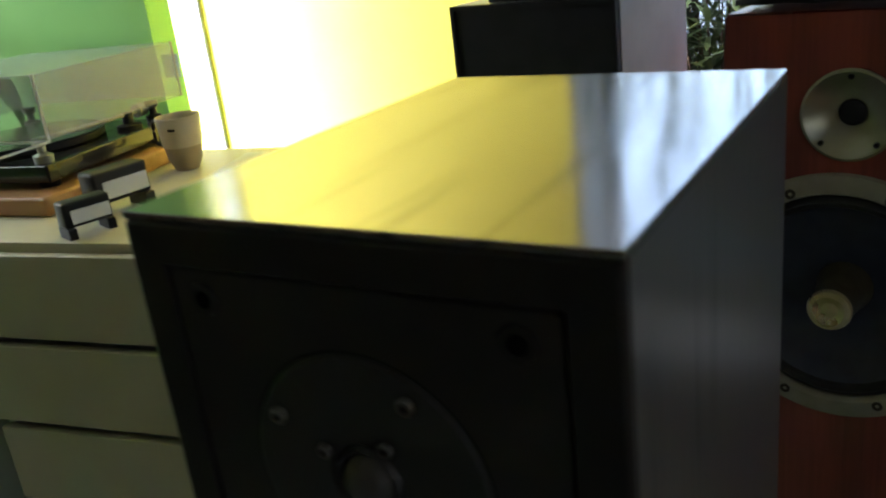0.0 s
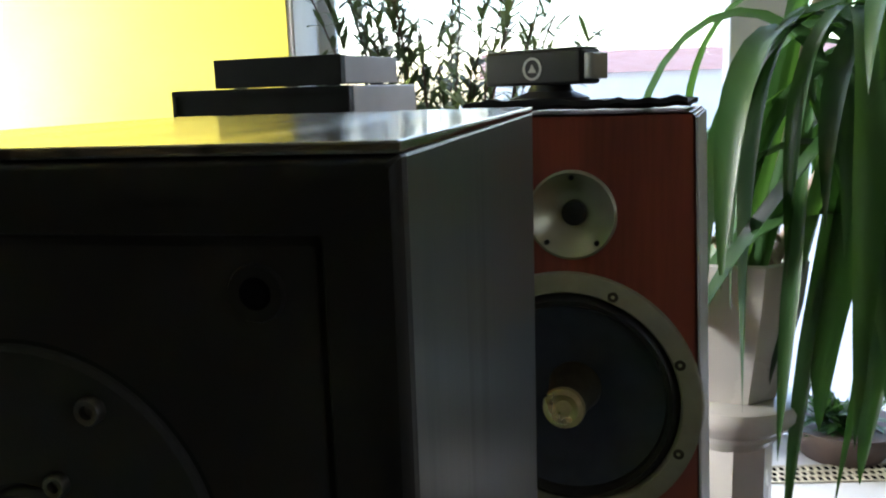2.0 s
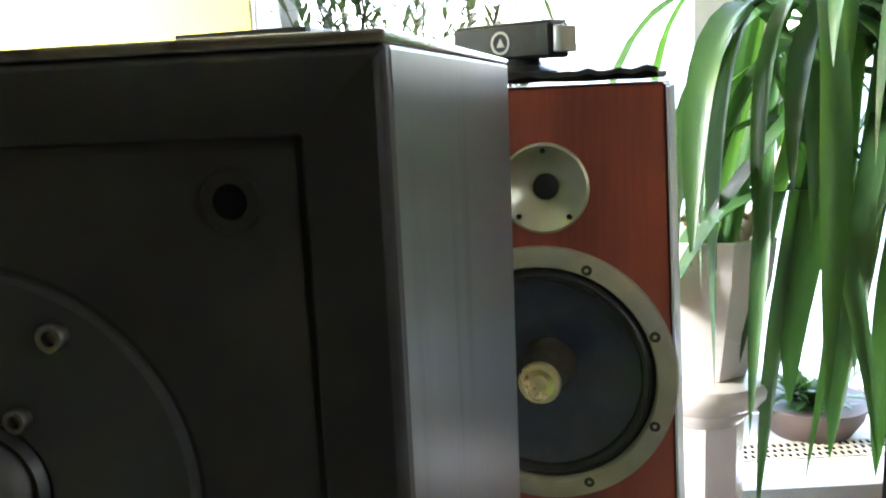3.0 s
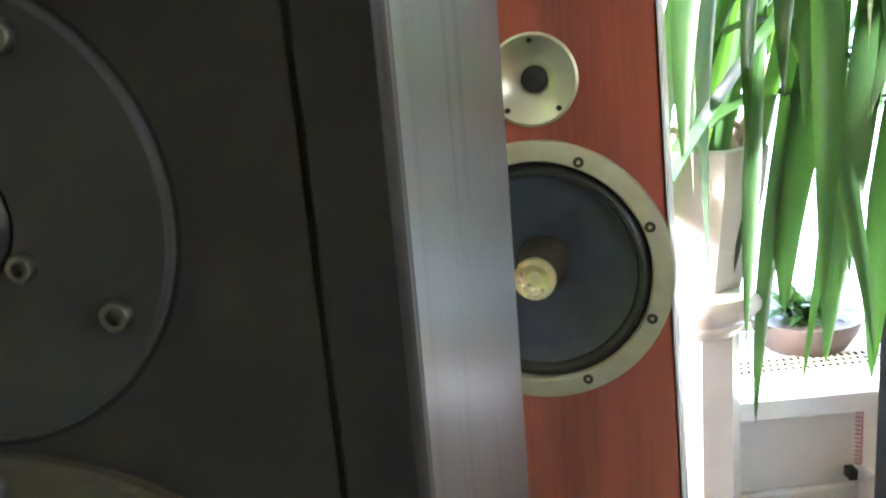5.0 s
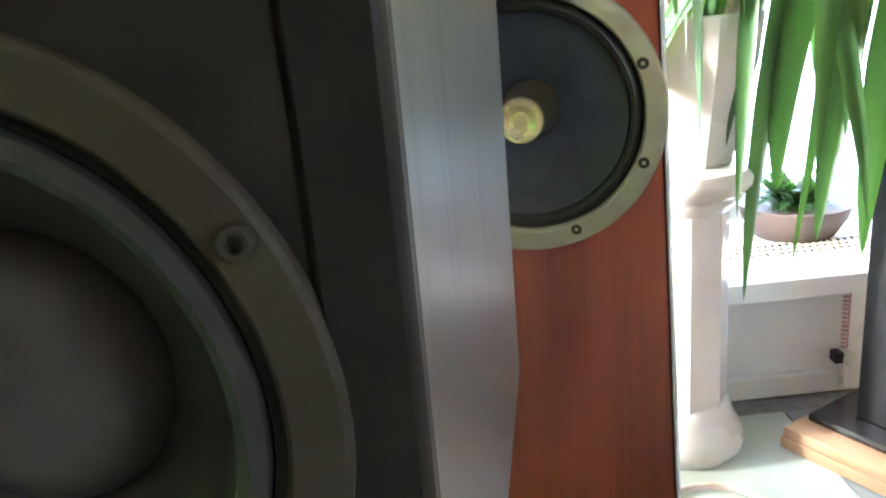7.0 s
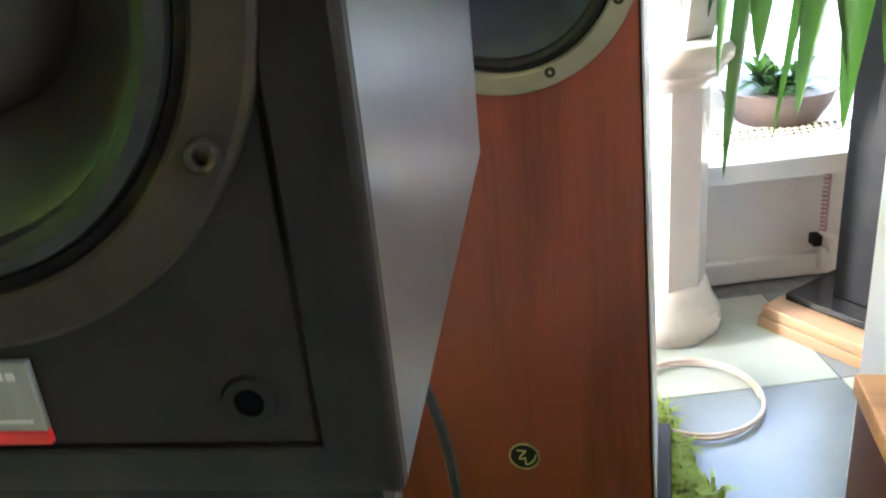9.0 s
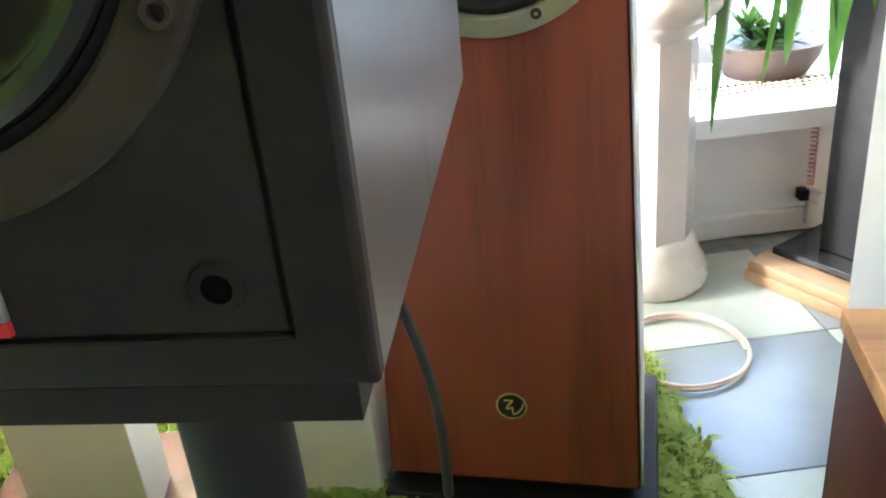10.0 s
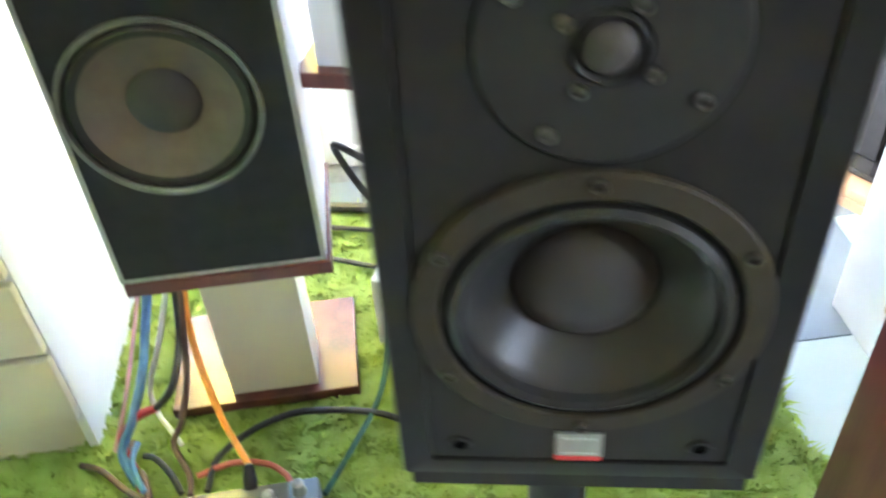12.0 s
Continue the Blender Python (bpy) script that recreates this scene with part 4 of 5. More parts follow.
def turntable():
    solo("wooden_slab", box(-0.48, 0.0, 0.0, 0.455, 0, 0.034, 0.006, 3), "beech", base.copy(), "thick oiled beech slab under the record player", "slab")
    t = thing("turntable", base @ pose(-0.035, 0.055, 0.034), "black record player with its clear acrylic cover raised on pillars", "turntable")
    part("plinth", box(-0.40, 0, 0, 0.395, 0.012, 0.044, 0.004, 3), "gloss_black", t)
    for x in (-0.37, -0.03):
        for y in (0.03, 0.36):
            part("foot", lathe([(0, 0), (0.018, 0), (0.02, 0.012), (0, 0.012)], "z", 24), "black", t, m=pose(x, y, 0))
            part("pillar", lathe([(0.017, 0.044), (0.018, 0.058), (0.008, 0.062), (0.008, 0.074), (0.014, 0.078), (0.014, 0.0895), (0, 0.0895)], "z", 24), "black" if y > 0.1 else "silver", t, m=pose(x, y, 0))
    part("platter", lathe([(0, 0.061), (0.145, 0.061), (0.148, 0.058), (0.148, 0.047), (0.13, 0.045)], "z", 64), "black", t, m=pose(-0.21, 0.185, 0))
    part("record", lathe([(0, 0.0635), (0.05, 0.0635), (0.147, 0.0628), (0.149, 0.0615)], "z", 64), "gloss_black", t, m=pose(-0.21, 0.185, 0))
    a = part("tonearm_base", lathe([(0, 0.044), (0.026, 0.044), (0.026, 0.052), (0.012, 0.055), (0.012, 0.078), (0, 0.079)], "z", 32), "black", t, m=pose(-0.05, 0.30, 0))
    part("tonearm", tube([(0, 0.03, 0.074), (-0.01, -0.10, 0.074), (-0.06, -0.19, 0.070)], 0.0045, 10), "silver", a)
    part("counterweight", lathe([(0, 0.03), (0.014, 0.03), (0.014, 0.055), (0, 0.055)], "y", 24), "silver", a, m=pose(0, 0, 0.074))
    c = part("dust_cover", box(-0.402, -0.398, 0, 0.40, 0, 0.112, 0.001), "clear", t, "clear acrylic dust cover", m=pose(0.022, 0.003, 0.090))
    for b in (box(-0.006, -0.002, 0, 0.40, 0, 0.112, 0.001), box(-0.3978, -0.0062, 0, 0.004, 0, 0.112, 0.001), box(-0.3978, -0.0062, 0.396, 0.40, 0, 0.112, 0.001), box(-0.402, -0.002, 0, 0.40, 0.1122, 0.116, 0.001)):
        part("cover_panel", b, "clear", c)
    part("cover_rim", frame_ring(-0.404, 0, -0.002, 0.402, 0.0035, -0.004, 0.0, 0), "haze", c, "milky polished rim of the cover", m=pose(0, 0, 0, 90))
    part("cover_rim", box(-0.004, 0.0006, -0.0022, 0.0024, 0.0, 0.1165, 0.0006), "haze", c)
    part("cover_rim", box(-0.004, 0.0006, 0.3975, 0.4022, 0.0, 0.1165, 0.0006), "haze", c)
    return t


turntable()


def brush(m, n):
    t = thing("record_brush", m, "small black record brush with a white label", "brush", "record brushes")
    part("bar", box(-0.034, 0.034, -0.008, 0.022, 0.016, 0.052, 0.003), "black", t)
    part("leg", box(-0.034, -0.022, -0.012, 0.024, 0, 0.0158, 0.001), "black", t)
    part("leg", box(0.022, 0.034, -0.012, 0.024, 0, 0.0158, 0.001), "black", t)
    part("label_plate", box(-0.024, 0.031, -0.0092, -0.0078, 0.021, 0.040, 0), "paper", t, "white label plate")
    return t


brush(pose(-1.128, 0.690, TOPZ, 0, 0, 82) @ Matrix.Scale(1.55, 4), 0)
brush(pose(-1.088, 0.585, TOPZ, 0, 0, 74) @ Matrix.Scale(1.15, 4), 1)

mug = thing("mug", MR @ pose(-1.045, 1.16, TOPZ), "stoneware mug with a bare clay base", "mug")
part("cup", lathe([(0.030, 0.036), (0.039, 0.050), (0.043, 0.09), (0.045, 0.108), (0.043, 0.110), (0.0415, 0.106), (0.036, 0.05), (0, 0.045)], "z", 48), "mug", mug)
part("foot", lathe([(0, 0), (0.024, 0), (0.033, 0.020), (0.0385, 0.0495), (0.030, 0.0365)], "z", 48), "mug_base", mug)
part("handle", tube([(-0.040, 0.0, 0.095), (-0.066, 0.006, 0.095), (-0.066, 0.006, 0.055), (-0.036, 0.0, 0.052)], 0.0045, 10), "black", mug)
part("printed_mark", box(0.004, 0.020, -0.0446, -0.0425, 0.085, 0.090, 0), "black", mug)
solo("paper_sheets", box(-0.09, 0.0, 0, 0.16, 0, 0.012, 0.001), "paper", MR @ pose(-0.84, 1.08, TOPZ, 0, 0, 6), "small stack of white paper on the cabinet", "paper")
solo("picture_card", box(-0.02, 0.02, 0, 0.003, 0, 0.05, 0), "card", MR @ pose(-1.165, 1.336, TOPZ + 0.16, 0, 0, 0), "pale blue card fixed at the end of the green wall", "card")

# ---- right side: pillar, planter, plants, far stand ----
pil = thing("plant_column", pose(0.268, 1.518, 0), "white glazed ceramic column with a faceted shaft", "column")


def facet(prof, seg=8, turn=22.5):
    return moved(lathe(prof, "z", seg), Matrix.Rotation(radians(turn), 4, "Z"))


part("base", lathe([(0, 0), (0.118, 0), (0.125, 0.010), (0.127, 0.030), (0.123, 0.048), (0.114, 0.062), (0.106, 0.078), (0.099, 0.098), (0.094, 0.112), (0.086, 0.118)], "z", 64), "ceramic", pil)
part("shaft", facet([(0.091, 0.100), (0.0905, 0.30), (0.0895, 0.545)], 8, 1), "ceramic", pil, smooth=20)
part("capital", lathe([(0.086, 0.535), (0.095, 0.545), (0.105, 0.556), (0.110, 0.563), (0.111, 0.570), (0.126, 0.582), (0.138, 0.598), (0.140, 0.614), (0.134, 0.628), (0.118, 0.634), (0.0, 0.636)], "z", 64), "ceramic", pil)
pot = thing("plant_pot", pose(0.268, 1.518, 0.636), "white faceted ceramic plant pot on a column", "pot")
part("bowl", facet([(0, 0), (0.094, 0.0), (0.099, 0.02), (0.118, 0.10), (0.140, 0.20), (0.148, 0.278), (0.142, 0.282), (0.136, 0.272), (0.130, 0.245), (0, 0.243)], 8, 15.5), "ceramic", pot, smooth=20)
part("soil", lathe([(0, 0.256), (0.05, 0.258), (0.118, 0.250)], "z", 32), "soil", pot)
for k in range(9):
    a = k * 0.75
    part("root", tube([(0.03 * math.cos(a), 0.03 * math.sin(a), 0.285), (0.075 * math.cos(a + .3), 0.075 * math.sin(a + .3), 0.292 + 0.012 * (k % 3)), (0.115 * math.cos(a + .2), 0.115 * math.sin(a + .2), 0.256)], 0.008, 8, 0.004), "bark", pot)


def strap_leaf(bm, root, az, rise, length, width, droop, twist=0.0, seg=12, fold=0.22):
    """A folded strap-shaped leaf that arches out and hangs down."""
    p, d = Vector(root), Vector((math.cos(az) * math.cos(rise), math.sin(az) * math.cos(rise), math.sin(rise)))
    level = Vector((math.sin(az), -math.cos(az), 0))
    prev = None
    for i in range(seg + 1):
        t = i / seg
        side = Matrix.Rotation(twist * t, 3, d) @ level
        side = (side - d * side.dot(d)).normalized()
        nrm = side.cross(d).normalized()
        w = width * (0.45 + 1.0 * t if t < 0.55 else 1.0) * (1 - max(0, (t - 0.5) / 0.5) ** 1.7) + 0.0006
        row = [bm.verts.new(p - side * w / 2 + nrm * w * fold), bm.verts.new(p), bm.verts.new(p + side * w / 2 + nrm * w * fold)]
        if prev:
            bm.faces.new((prev[0], prev[1], row[1], row[0]))
            bm.faces.new((prev[1], prev[2], row[2], row[1]))
        prev = row
        p = p + d * (length / seg)
        g = droop * (0.3 + 1.4 * t) / seg
        d = (d + Vector((0, 0, -1)) * g).normalized()
    return bm


rng = random.Random(7)
yu = thing("dracaena_plant", pose(0.31, 1.495, 0.860), "tall house plant with long drooping strap leaves in a pot", "plant")
part("trunk", tube([(-0.02, 0.01, 0), (0.03, -0.01, 0.20), (0.07, 0.0, 0.42), (0.10, 0.0, 0.56)], 0.018, 12, 0.012), "bark", yu)
part("trunk", tube([(0.02, 0.02, 0), (0.08, 0.03, 0.14), (0.17, 0.02, 0.32), (0.27, 0.0, 0.48)], 0.013, 12, 0.010), "bark", yu)
heads = ((Vector((0.13, 0.0, 0.52)), 36, 0.74), (Vector((0.25, -0.03, 0.48)), 44, 0.76), (Vector((0.37, 0.0, 0.46)), 40, 0.78), (Vector((0.27, -0.04, 0.30)), 30, 0.60))
for c, n, ln in heads:
    for k in range(n):
        az = 2 * math.pi * k / n + rng.uniform(-0.2, 0.2)
        if math.cos(az) < -0.2 and rng.random() < 0.55:
            continue
        lf = strap_leaf(bmesh.new(), c + Vector((0.02 * math.cos(az), 0.02 * math.sin(az), rng.uniform(-0.2, 0.06))), az, rng.uniform(-0.1, 1.1), ln * rng.uniform(0.6, 1.1), rng.uniform(0.030, 0.056), rng.uniform(4.0, 9.5), rng.uniform(-1.0, 1.0), 16)
        part("leaf", lf, "leaf", yu, smooth=80)


for k in range(14):
    az = -math.pi / 2 + rng.uniform(-1.2, 1.2)
    root = Vector((0.10 + 0.028 * k + rng.uniform(-0.03, 0.03), rng.uniform(-0.06, 0.02), rng.uniform(0.34, 0.50)))
    lf = strap_leaf(bmesh.new(), root, az, rng.uniform(0.1, 0.9), rng.uniform(0.62, 1.12), rng.uniform(0.032, 0.058), rng.uniform(7, 14), rng.uniform(-1.2, 1.2), 18)
    part("leaf", lf, "leaf", yu, smooth=80)


for k in range(18):
    # older leaves hang slanting from below the crowns
    az = -math.pi / 2 + rng.uniform(-1.9, 1.5)
    root = Vector((0.08 + 0.025 * k + rng.uniform(-0.03, 0.03), rng.uniform(-0.05, 0.04), rng.uniform(0.36, 0.58)))
    lf = strap_leaf(bmesh.new(), root, az, rng.uniform(-1.25, -0.55), rng.uniform(0.5, 0.95), rng.uniform(0.030, 0.054), rng.uniform(0.3, 2.2), rng.uniform(-1.2, 1.2), 12)
    part("leaf", lf, "leaf", yu, smooth=80)


def hanging_leaf(top, tip, width, bow, turn):
    """A broad strap leaf that bends over at top and hangs down to its tip."""
    bm = bmesh.new()
    a, b = Vector(top), Vector(tip)
    root = a + Vector((0.10, 0.07, -0.05))
    line = spline([root, a, a.lerp(b, 0.35) + Vector((-bow * 0.6, -0.02, 0.02)), a.lerp(b, 0.7) + Vector((-bow, -0.012, 0)), b], 6)
    prev = None
    for i, p in enumerate(line):
        t = i / (len(line) - 1)
        d = (line[min(i + 1, len(line) - 1)] - line[max(i - 1, 0)]).normalized()
        side = Vector((math.cos(turn + 0.5 * t), math.sin(turn + 0.5 * t), 0))
        side = (side - d * side.dot(d)).normalized()
        nrm = side.cross(d)
        w = 1.22 * width * min(1, 0.40 + 0.9 * t) * (1 - max(0, (t - 0.62) / 0.38) ** 1.8) + 0.0006
        ripple = 0.05 * w * math.sin(9 * t + 7 * turn)
        row = [bm.verts.new(p + side * w * k + nrm * (abs(k) * w * 0.42 + ripple * k)) for k in (-0.5, -0.26, 0, 0.26, 0.5)]
        if prev:
            for q in range(4):
                bm.faces.new((prev[q], prev[q + 1], row[q + 1], row[q]))
        prev = row
    return bm


# the long leaves that hang over the column and the window board
for top, tip, width, bow, turn in (
        ((0.06, -0.05, 0.50), (-0.046, -0.045, -0.19), 0.046, 0.02, 0.2),
        ((0.09, -0.06, 0.47), (-0.022, -0.045, -0.25), 0.030, 0.03, -0.4),
        ((0.15, -0.08, 0.45), (0.024, -0.050, -0.19), 0.044, 0.00, 0.4),
        ((0.16, -0.04, 0.43), (0.066, -0.040, -0.51), 0.038, 0.01, 0.1),
        ((0.21, -0.06, 0.46), (0.118, -0.045, -0.28), 0.058, 0.02, -0.3),
        ((0.24, -0.02, 0.42), (0.154, -0.040, -0.44), 0.040, -0.01, 0.5),
        ((0.28, -0.07, 0.45), (0.196, -0.045, -0.385), 0.068, 0.00, 0.1),
        ((0.35, -0.05, 0.47), (0.281, -0.045, -0.42), 0.060, 0.01, -0.2),
        ((0.41, -0.06, 0.44), (0.345, -0.045, -0.30), 0.056, 0.02, 0.3)):
    part("leaf", hanging_leaf(top, tip, width, bow, turn), "leaf", yu, smooth=80)


wp = thing("wall_plant", MR @ pose(-1.66, 1.29, 1.12), "trailing plant with dark green leaves on the wall", "plant")
part("stem", tube([(-0.30, 0.04, 0.20), (-0.14, 0.02, 0.16), (-0.03, 0.0, 0.10), (0.03, -0.01, 0.02)], 0.010, 8, 0.005), "bark", wp)
for k in range(7):
    lf = strap_leaf(bmesh.new(), (-0.22 + 0.035 * k, 0.01, 0.19 - 0.016 * k), -0.5 + 0.12 * k, 0.5 - 0.25 * k, 0.20 + 0.02 * (k % 3), 0.045, 2.5, 0.4, 10)
    part("leaf", lf, "leaf", wp, smooth=80)


def leafy_twigs(name, m, label, count, spread, height, seed, leaf_len, material="leaf_small", pot_r=0.0, pot_h=0.1):
    r = random.Random(seed)
    t = thing(name, m, label, "plant")
    if pot_r:
        part("pot", lathe([(0, 0), (pot_r * 0.7, 0), (pot_r * 0.92, pot_h * 0.55), (pot_r * 0.98, pot_h * 0.93), (pot_r * 1.03, pot_h * 0.96), (pot_r * 1.03, pot_h), (pot_r * 0.92, pot_h * 0.97), (0, pot_h * 0.85)], "z", 40), "brownpot", t)
    leaves, stems = bmesh.new(), bmesh.new()
    for k in range(count):
        az, sp = r.uniform(0, 2 * math.pi), spread * r.uniform(0.3, 1.0)
        h = height * r.uniform(0.55, 1.0)
        pts = [(0, 0, pot_h * 0.8), (sp * 0.25 * math.cos(az), sp * 0.25 * math.sin(az) * 0.6, h * 0.45), (sp * math.cos(az), sp * math.sin(az) * 0.6, h)]
        tube(pts, 0.004, 5, 0.0015, stems, 5)
        line = spline(pts, 16)
        for i, p in enumerate(line[5:]):
            for s in range(3):
                strap_leaf(leaves, p, r.uniform(0, 6.3), r.uniform(-0.3, 1.2), leaf_len * r.uniform(0.6, 1.1), leaf_len * 0.2, r.uniform(0.2, 1.2), 0, 3, 0.1)
    part("branchwork", stems, "twig", t)
    part("foliage", leaves, material, t, smooth=80)
    return t


leafy_twigs("oleander_shrub", MR @ pose(-0.03, 1.76, 0.3302), "bushy shrub with narrow grey-green leaves on the window board", 52, 0.36, 1.42, 3, 0.074, pot_r=0.08)
bowl = leafy_twigs("sill_plant", MR @ pose(0.935, 1.80, 0.3302), "small green plant in a low brown bowl on the sill", 3, 0.12, 0.13, 5, 0.10, "leaf", 0.135, 0.085)
sp = thing("bare_twig_plant", MR @ pose(0.215, 1.79, 0.3302), "thin bare twig in a small brown pot", "plant")
part("pot", lathe([(0, 0), (0.04, 0), (0.05, 0.07), (0.045, 0.07), (0, 0.06)], "z", 28), "brownpot", sp)
part("twig", tube([(0, 0, 0.06), (0.01, 0, 0.5), (-0.01, 0, 0.85), (0.012, 0, 0.96), (-0.01, 0, 1.0), (0.02, 0, 1.08)], 0.006, 7, 0.002), "twig", sp)
part("twig", tube([(-0.01, 0, 0.85), (-0.03, 0, 0.93), (-0.036, 0, 1.0)], 0.003, 6, 0.0015), "twig", sp)

# black far stand on a wooden block
BLK = pose(0.466, 1.488, 0, 0, 0, -50.5)
far = thing("speaker_column", pose(0.527, 1.509, 0.051, 0, 0, -50.5), "slim black column stand with a black foot plate", "stand")
part("foot_plate", box(0, 0.26, 0, 0.24, 0.0, 0.016, 0.002), "gloss_black", far)
part("column", box(0.07, 0.19, 0.06, 0.18, 0.0162, 1.0, 0.003), "black", far)
solo("wooden_block", box(0.0, 0.34, 0, 0.30, 0, 0.024, 0.003), "pine", BLK @ pose(0.005, 0.004, 0.0262), "pale pine board under the black column", "board")
solo("wooden_block", box(0.0, 0.33, 0, 0.30, 0, 0.026, 0.003), "pine", BLK.copy(), "pale pine board lying on the tiles", "board")

# radiator valve with a coiled pink lead
vl = thing("radiator_valve", MR @ pose(0.965, 1.575, 0.05), "white radiator valve under the window board", "valve")
part("body", lathe([(0, -0.06), (0.016, -0.06), (0.018, -0.02), (0.012, -0.015), (0.012, 0.01), (0, 0.01)], "y", 28), "white", vl, m=pose(0, 0, 0.05))
part("pipe", lathe([(0, -0.03), (0.009, -0.03), (0.009, 0.05), (0, 0.05)], "z", 20), "white", vl)
part("cap", box(-0.036, -0.016, -0.03, 0.0, 0.04, 0.066, 0.002), "black", vl)
coil = [(0.008 * math.cos(k * 1.2), 0.008 * math.sin(k * 1.2), 0.002 * k) for k in range(80)]
solo("coiled_lead", tube(coil, 0.0022, 5, n=1), "c_pink", MR @ pose(0.955, 1.56, 0.12), "thin pink coiled lead hanging under the window board", "cable")

# white cabinet and brown box at the right
wc = thing("white_cabinet", MR @ pose(0.667, 0.455, 0), "plain white cabinet standing on the tiled floor", "cabinet")
part("body", box(0, 0.42, 0.0, 0.42, 0.0, 0.90, 0.003), "white", wc)
part("top_panel", box(-0.002, 0.42, -0.005, 0.42, 0.9002, 0.92, 0.002), "white", wc)
br = thing("wooden_box", pose(0.278, 0.405, 0, 0, 0, -4), "dark mahogany box with a lighter walnut top", "box")
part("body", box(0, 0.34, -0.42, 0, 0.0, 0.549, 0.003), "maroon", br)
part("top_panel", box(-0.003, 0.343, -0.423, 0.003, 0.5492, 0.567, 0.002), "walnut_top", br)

# ---- cables and the little switch box ----
amp = thing("switch_box", pose(-0.60, 0.405, 0.02, 0, 0, 12), "blue-grey metal switch box with gold sockets lying on the rug", "switch box")
part("housing", box(-0.20, 0.065, -0.06, 0.05, 0.0, 0.0580, 0.003), "dull_ring", amp, "dull grey metal housing")
part("end_panel", box(0.0652, 0.115, -0.06, 0.05, 0.0, 0.0580, 0.003), "blue_box", amp)
for k, (x, y) in enumerate(((-0.155, -0.01), (-0.075, 0.0), (0.035, 0.012), (0.083, 0.025))):
    part("knob", lathe([(0, 0.055), (0.012, 0.055), (0.013, 0.060), (0.010, 0.066), (0.0105, 0.082), (0.006, 0.086), (0, 0.086)], "z", 20), "brass" if k < 2 else "silver", amp, m=pose(x, y, 0))


def cable(pts, r, material, label):
    return solo("cable", tube(pts, r, 8, n=10), material, Matrix.Identity(4), label, "cable", "cables on the rug")


cable([(-0.72, 0.70, 0.42), (-0.735, 0.66, 0.24), (-0.69, 0.58, 0.12), (-0.63, 0.505, 0.08), (-0.612, 0.475, 0.075)], 0.0062, "c_orange", "bright orange cable leading down to the switch box")
plug = solo("cable_plug", lathe([(0, 0), (0.011, 0), (0.012, 0.012), (0.009, 0.036), (0.007, 0.042), (0, 0.042)], "z", 20), "c_black", pose(-0.609, 0.452, 0.075, -40, 0, 10), "black moulded plug at the end of the orange cable", "plug")
cable([(-0.80, 0.80, 0.42), (-0.835, 0.70, 0.22), (-0.835, 0.63, 0.16), (-0.845, 0.56, 0.11), (-0.86, 0.52, 0.07), (-0.82, 0.47, 0.05)], 0.0085, "c_blue", "thick blue cable beside the cabinet on the rug")
cable([(-0.815, 0.80, 0.40), (-0.855, 0.70, 0.22), (-0.86, 0.60, 0.14), (-0.88, 0.53, 0.06)], 0.004, "c_pink", "thin pink cable beside the cabinet")
cable([(-0.78, 0.78, 0.34), (-0.81, 0.69, 0.20), (-0.85, 0.66, 0.09), (-0.83, 0.62, 0.06), (-0.80, 0.59, 0.05), (-0.77, 0.56, 0.045)], 0.005, "c_white", "thin grey white cable hanging over the rug")
cable([(-0.75, 0.72, 0.42), (-0.775, 0.70, 0.21), (-0.765, 0.60, 0.17), (-0.80, 0.575, 0.13)], 0.007, "c_black", "black cable with a red lead running on from it")
cable([(-0.80, 0.575, 0.13), (-0.84, 0.57, 0.11), (-0.865, 0.54, 0.08), (-0.835, 0.50, 0.05), (-0.81, 0.46, 0.05)], 0.0075, "c_red", "dark red cable in a heap on the rug")
cable([(-0.73, 0.70, 0.42), (-0.74, 0.62, 0.20), (-0.76, 0.575, 0.10), (-0.785, 0.56, 0.045), (-0.74, 0.50, 0.04), (-0.72, 0.45, 0.05)], 0.006, "c_brown", "dark brown cable in a heap on the rug")
cable([(-0.86, 0.56, 0.05), (-0.85, 0.51, 0.045), (-0.82, 0.49, 0.05), (-0.79, 0.44, 0.05)], 0.008, "c_brown", "dark brown cable bundle leading to the switch box")
cable([(-0.83, 0.53, 0.05), (-0.805, 0.524, 0.05), (-0.765, 0.49, 0.05), (-0.737, 0.455, 0.05)], 0.006, "c_black", "short black cable lying by the switch box")
cable([(-0.845, 0.55, 0.06), (-0.835, 0.50, 0.07), (-0.80, 0.45, 0.06)], 0.0055, "c_blue", "end of a dark blue cable on the rug")
cable([(-0.30, 0.60, 0.035), (-0.42, 0.64, 0.045), (-0.55, 0.638, 0.05), (-0.62, 0.61, 0.05), (-0.668, 0.568, 0.05), (-0.695, 0.52, 0.05), (-0.693, 0.46, 0.05)], 0.0065, "c_black", "black cable looping over the green rug")
cable([(-0.42, 0.86, 0.30), (-0.41, 0.78, 0.12), (-0.42, 0.68, 0.05), (-0.458, 0.552, 0.045), (-0.489, 0.464, 0.045)], 0.006, "c_green", "dark green cable lying on the rug")
cable([(-0.95, 0.52, 0.03), (-0.90, 0.50, 0.045), (-0.84, 0.46, 0.05), (-0.78, 0.43, 0.05)], 0.006, "c_brown", "dark brown cable by the cabinet foot")
cable([(-0.72, 0.49, 0.05), (-0.665, 0.519, 0.05), (-0.604, 0.52, 0.05), (-0.565, 0.50, 0.05), (-0.547, 0.475, 0.05)], 0.006, "c_rust", "rust red cable curling behind the switch box")
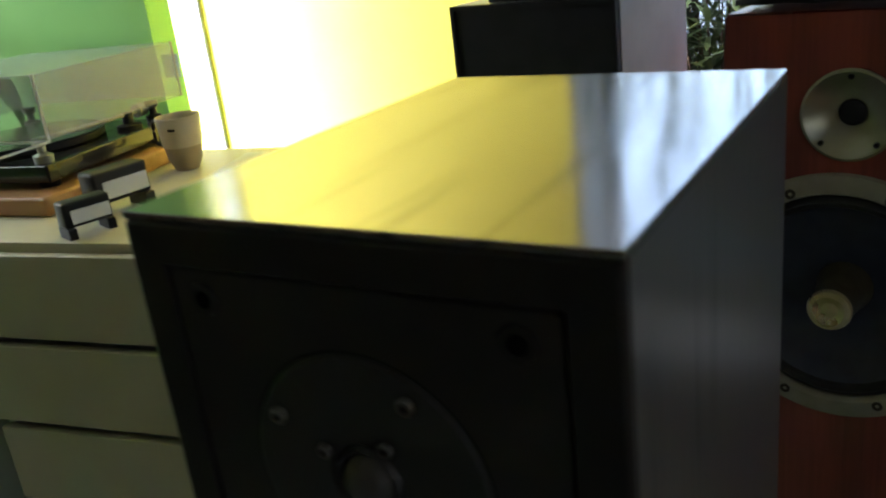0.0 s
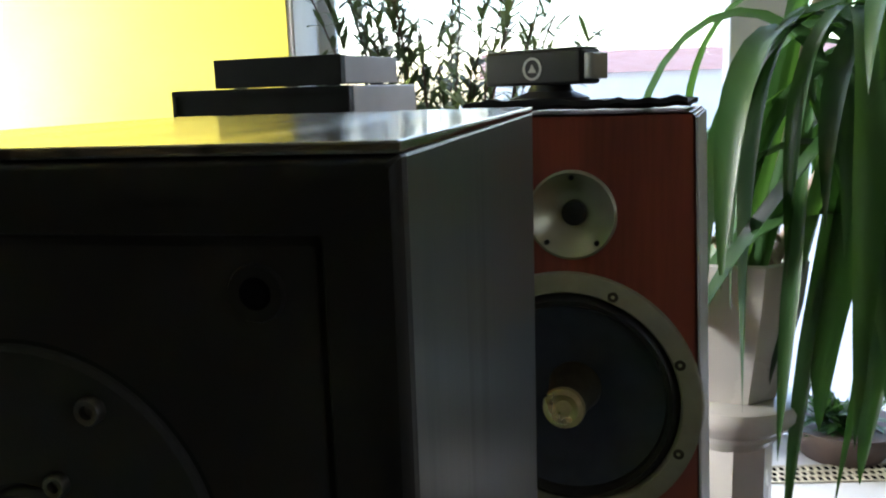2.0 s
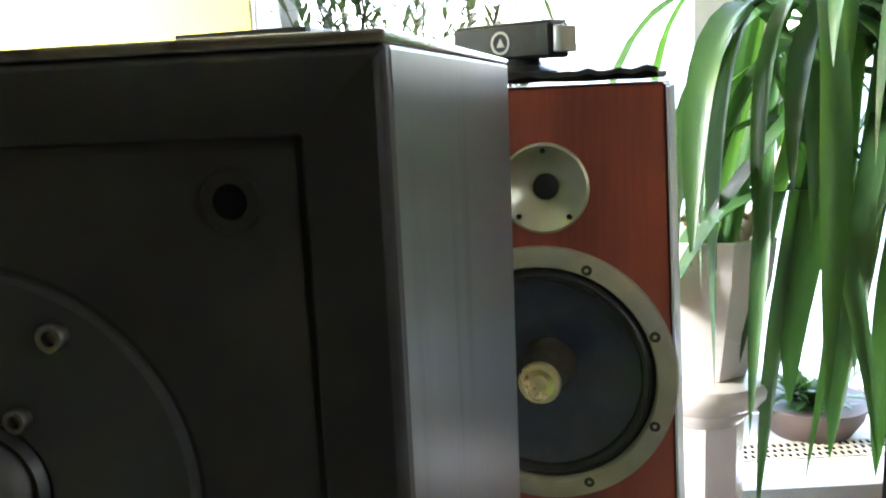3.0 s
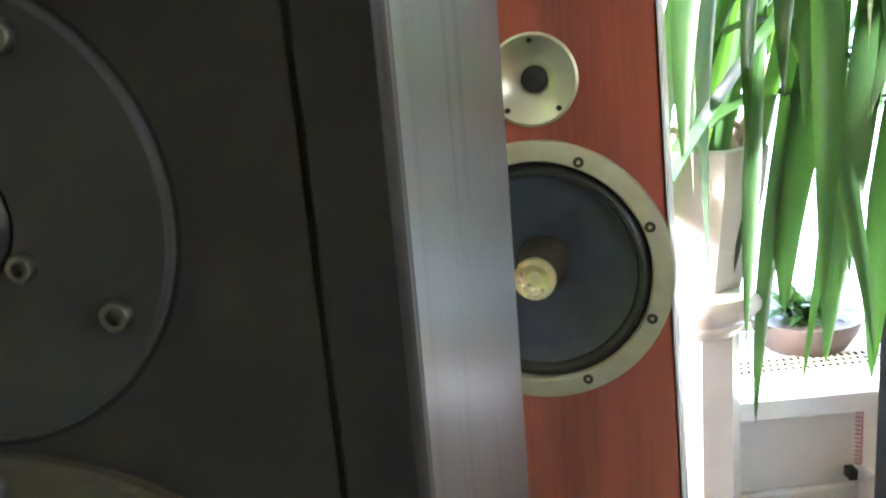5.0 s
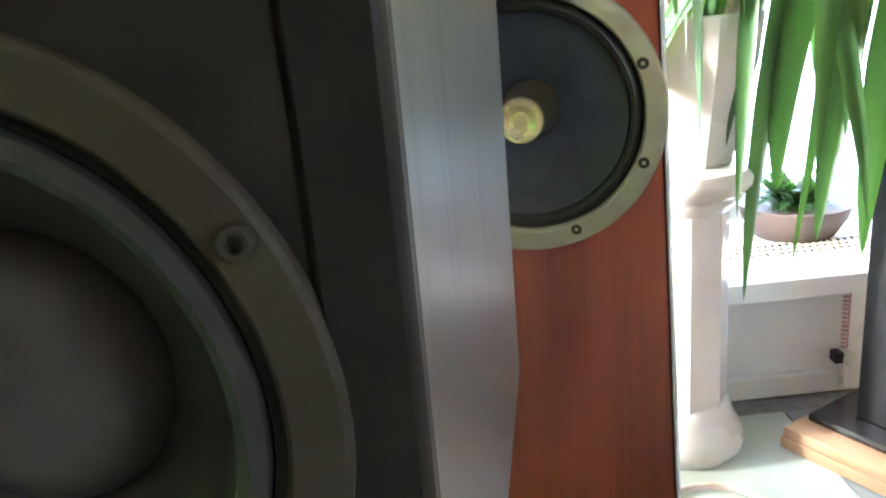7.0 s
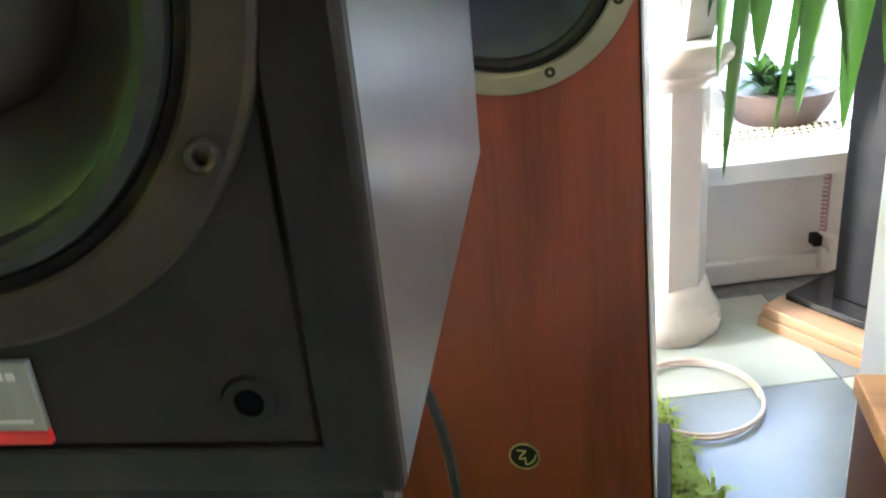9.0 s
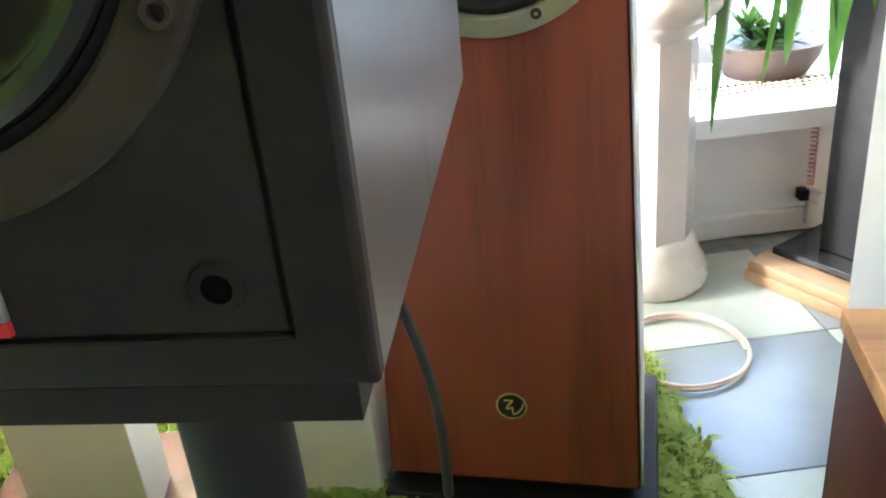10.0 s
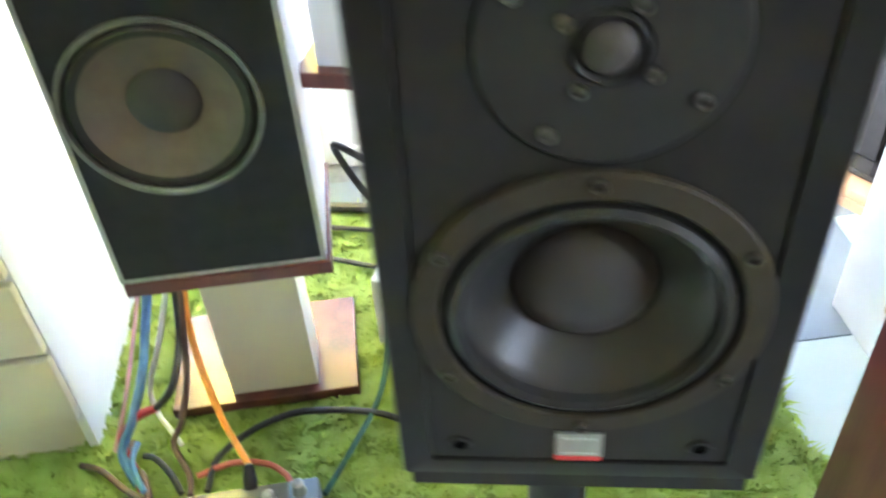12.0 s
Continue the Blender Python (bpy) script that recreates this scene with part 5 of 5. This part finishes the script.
cable([(-0.16, 0.31, 0.78), (-0.13, 0.40, 0.66), (-0.094, 0.445, 0.59), (-0.077, 0.45, 0.535), (-0.062, 0.45, 0.46), (-0.058, 0.45, 0.37), (-0.063, 0.45, 0.26), (-0.067, 0.455, 0.13), (-0.085, 0.49, 0.04), (-0.18, 0.56, 0.035), (-0.30, 0.60, 0.04)], 0.0052, "c_black", "black cable hanging from the studio loudspeaker to the rug")
cable([(-0.30, 0.76, 0.47), (-0.389, 0.75, 0.530), (-0.440, 0.75, 0.564), (-0.446, 0.75, 0.555), (-0.421, 0.75, 0.497), (-0.393, 0.75, 0.451), (-0.33, 0.76, 0.38)], 0.006, "c_black", "black cable bent into a loop behind the stand")
for k, (v0, v1, rad) in enumerate(((1.270, 1.268, 0.012), (1.191, 1.183, 0.006), (1.080, 1.055, 0.006))):
    cable([(-0.68, v0 + 0.01, 0.035), (-0.58, v0, 0.038), (-0.46, v1, 0.038), (-0.30, v1 + 0.02, 0.035)], rad, "c_black", "black cable lying on the rug by the wall")
ring = [(0.292 + (0.120 + 0.003 * math.sin(0.4 * k)) * math.cos(a), 1.205 + (0.126 + 0.003 * math.cos(0.5 * k)) * math.sin(a), 0.005 + 0.00022 * k) for k, a in enumerate([i * 0.35 for i in range(50)])]
lp = solo("cable_coil", tube(ring, 0.0038, 7, n=3), "copper", Matrix.Identity(4), "coil of clear copper loudspeaker cable on the tiles", "cable")

# ---- rug ----
RUG = [(-1.25, 0.05), (0.20, 0.20), (0.375, 0.52), (0.228, 1.17), (-0.60, 1.30), (-1.25, 1.05)]
rb = bmesh.new()
rb.faces.new([rb.verts.new((x, y, 0.0)) for x, y in RUG])
ex = bmesh.ops.extrude_face_region(rb, geom=rb.faces[:])
bmesh.ops.translate(rb, vec=(0, 0, 0.008), verts=[g for g in ex["geom"] if isinstance(g, bmesh.types.BMVert)])
rug = thing("rug", Matrix.Identity(4), "bright green shaggy rug on the tiled floor", "rug")
part("backing", rb, "rug", rug)


def inside(x, y):
    c = False
    for (ax, ay), (bx, by) in zip(RUG, RUG[1:] + RUG[:1]):
        if (ay > y) != (by > y) and x < (bx - ax) * (y - ay) / (by - ay) + ax:
            c = not c
    return c


rg = np.random.RandomState(4)
verts, faces = [], []
count = 0
while count < 70000:
    x, y = rg.uniform(-1.25, 0.37), rg.uniform(0.05, 1.3)
    if not inside(x, y):
        continue
    count += 1
    a, ln = rg.uniform(0, 6.28), rg.uniform(0.022, 0.050)
    cl = noise.noise((x * 14, y * 14, 0.0)) * 2.4
    lean = (math.cos(a) * 0.5 + math.cos(cl * 3), math.sin(a) * 0.5 + math.sin(cl * 3))
    w = rg.uniform(0.0013, 0.0027)
    sx, sy = -lean[1] * w, lean[0] * w
    h = rg.uniform(0.014, 0.030) * (0.8 + 0.4 * noise.noise((x * 9, y * 9, 4.0)))
    k = len(verts)
    mx, my = x + lean[0] * ln * 0.25, y + lean[1] * ln * 0.25
    ex_, ey = x + lean[0] * ln * 0.75, y + lean[1] * ln * 0.75
    verts += [(x - sx, y - sy, 0.006), (x + sx, y + sy, 0.006), (mx + sx, my + sy, 0.006 + h * 0.8), (mx - sx, my - sy, 0.006 + h * 0.8), (ex_, ey, 0.004 + h * 0.85)]
    faces += [(k, k + 1, k + 2, k + 3), (k + 3, k + 2, k + 4)]
me = bpy.data.meshes.new("shag")
me.from_pydata(verts, [], faces)
me.materials.append(M["rug"])
shag = new("shag", me)
shag.parent = rug
tagged(shag, "tangled green shag pile", kind="stuff")

# ---- tiled floor ----
floor = tagged(new("floor", finish("floor", box(ULEFT, URIGHT, VFRONT, VBACK + 0.28, -0.12, -0.008, 0), "grout")), "blue-grey and pale green tiles laid in a checker pattern", "floor", kind="structure")
floor.matrix_basis = MR.copy()
PITCH = 0.365
tiles = [finish("tile", box(0.0012, PITCH - 0.0012, 0.0012, PITCH - 0.0012, -0.0078, 0, 0.0012, 1), k) for k in ("tile", "tile_light")]
for i in range(-9, 4):
    for j in range(-14, 3):
        u, v = 0.80 + (i - 1) * PITCH, 1.151 + (j - 1) * PITCH
        if v + PITCH > VBACK + 0.2 or u < ULEFT - 0.05 or u + PITCH > URIGHT + 0.3 or v + PITCH < VFRONT:
            continue
        ob = new("tile", tiles[(i + j) % 2])
        ob.parent = floor
        ob.location = (u, v, 0)
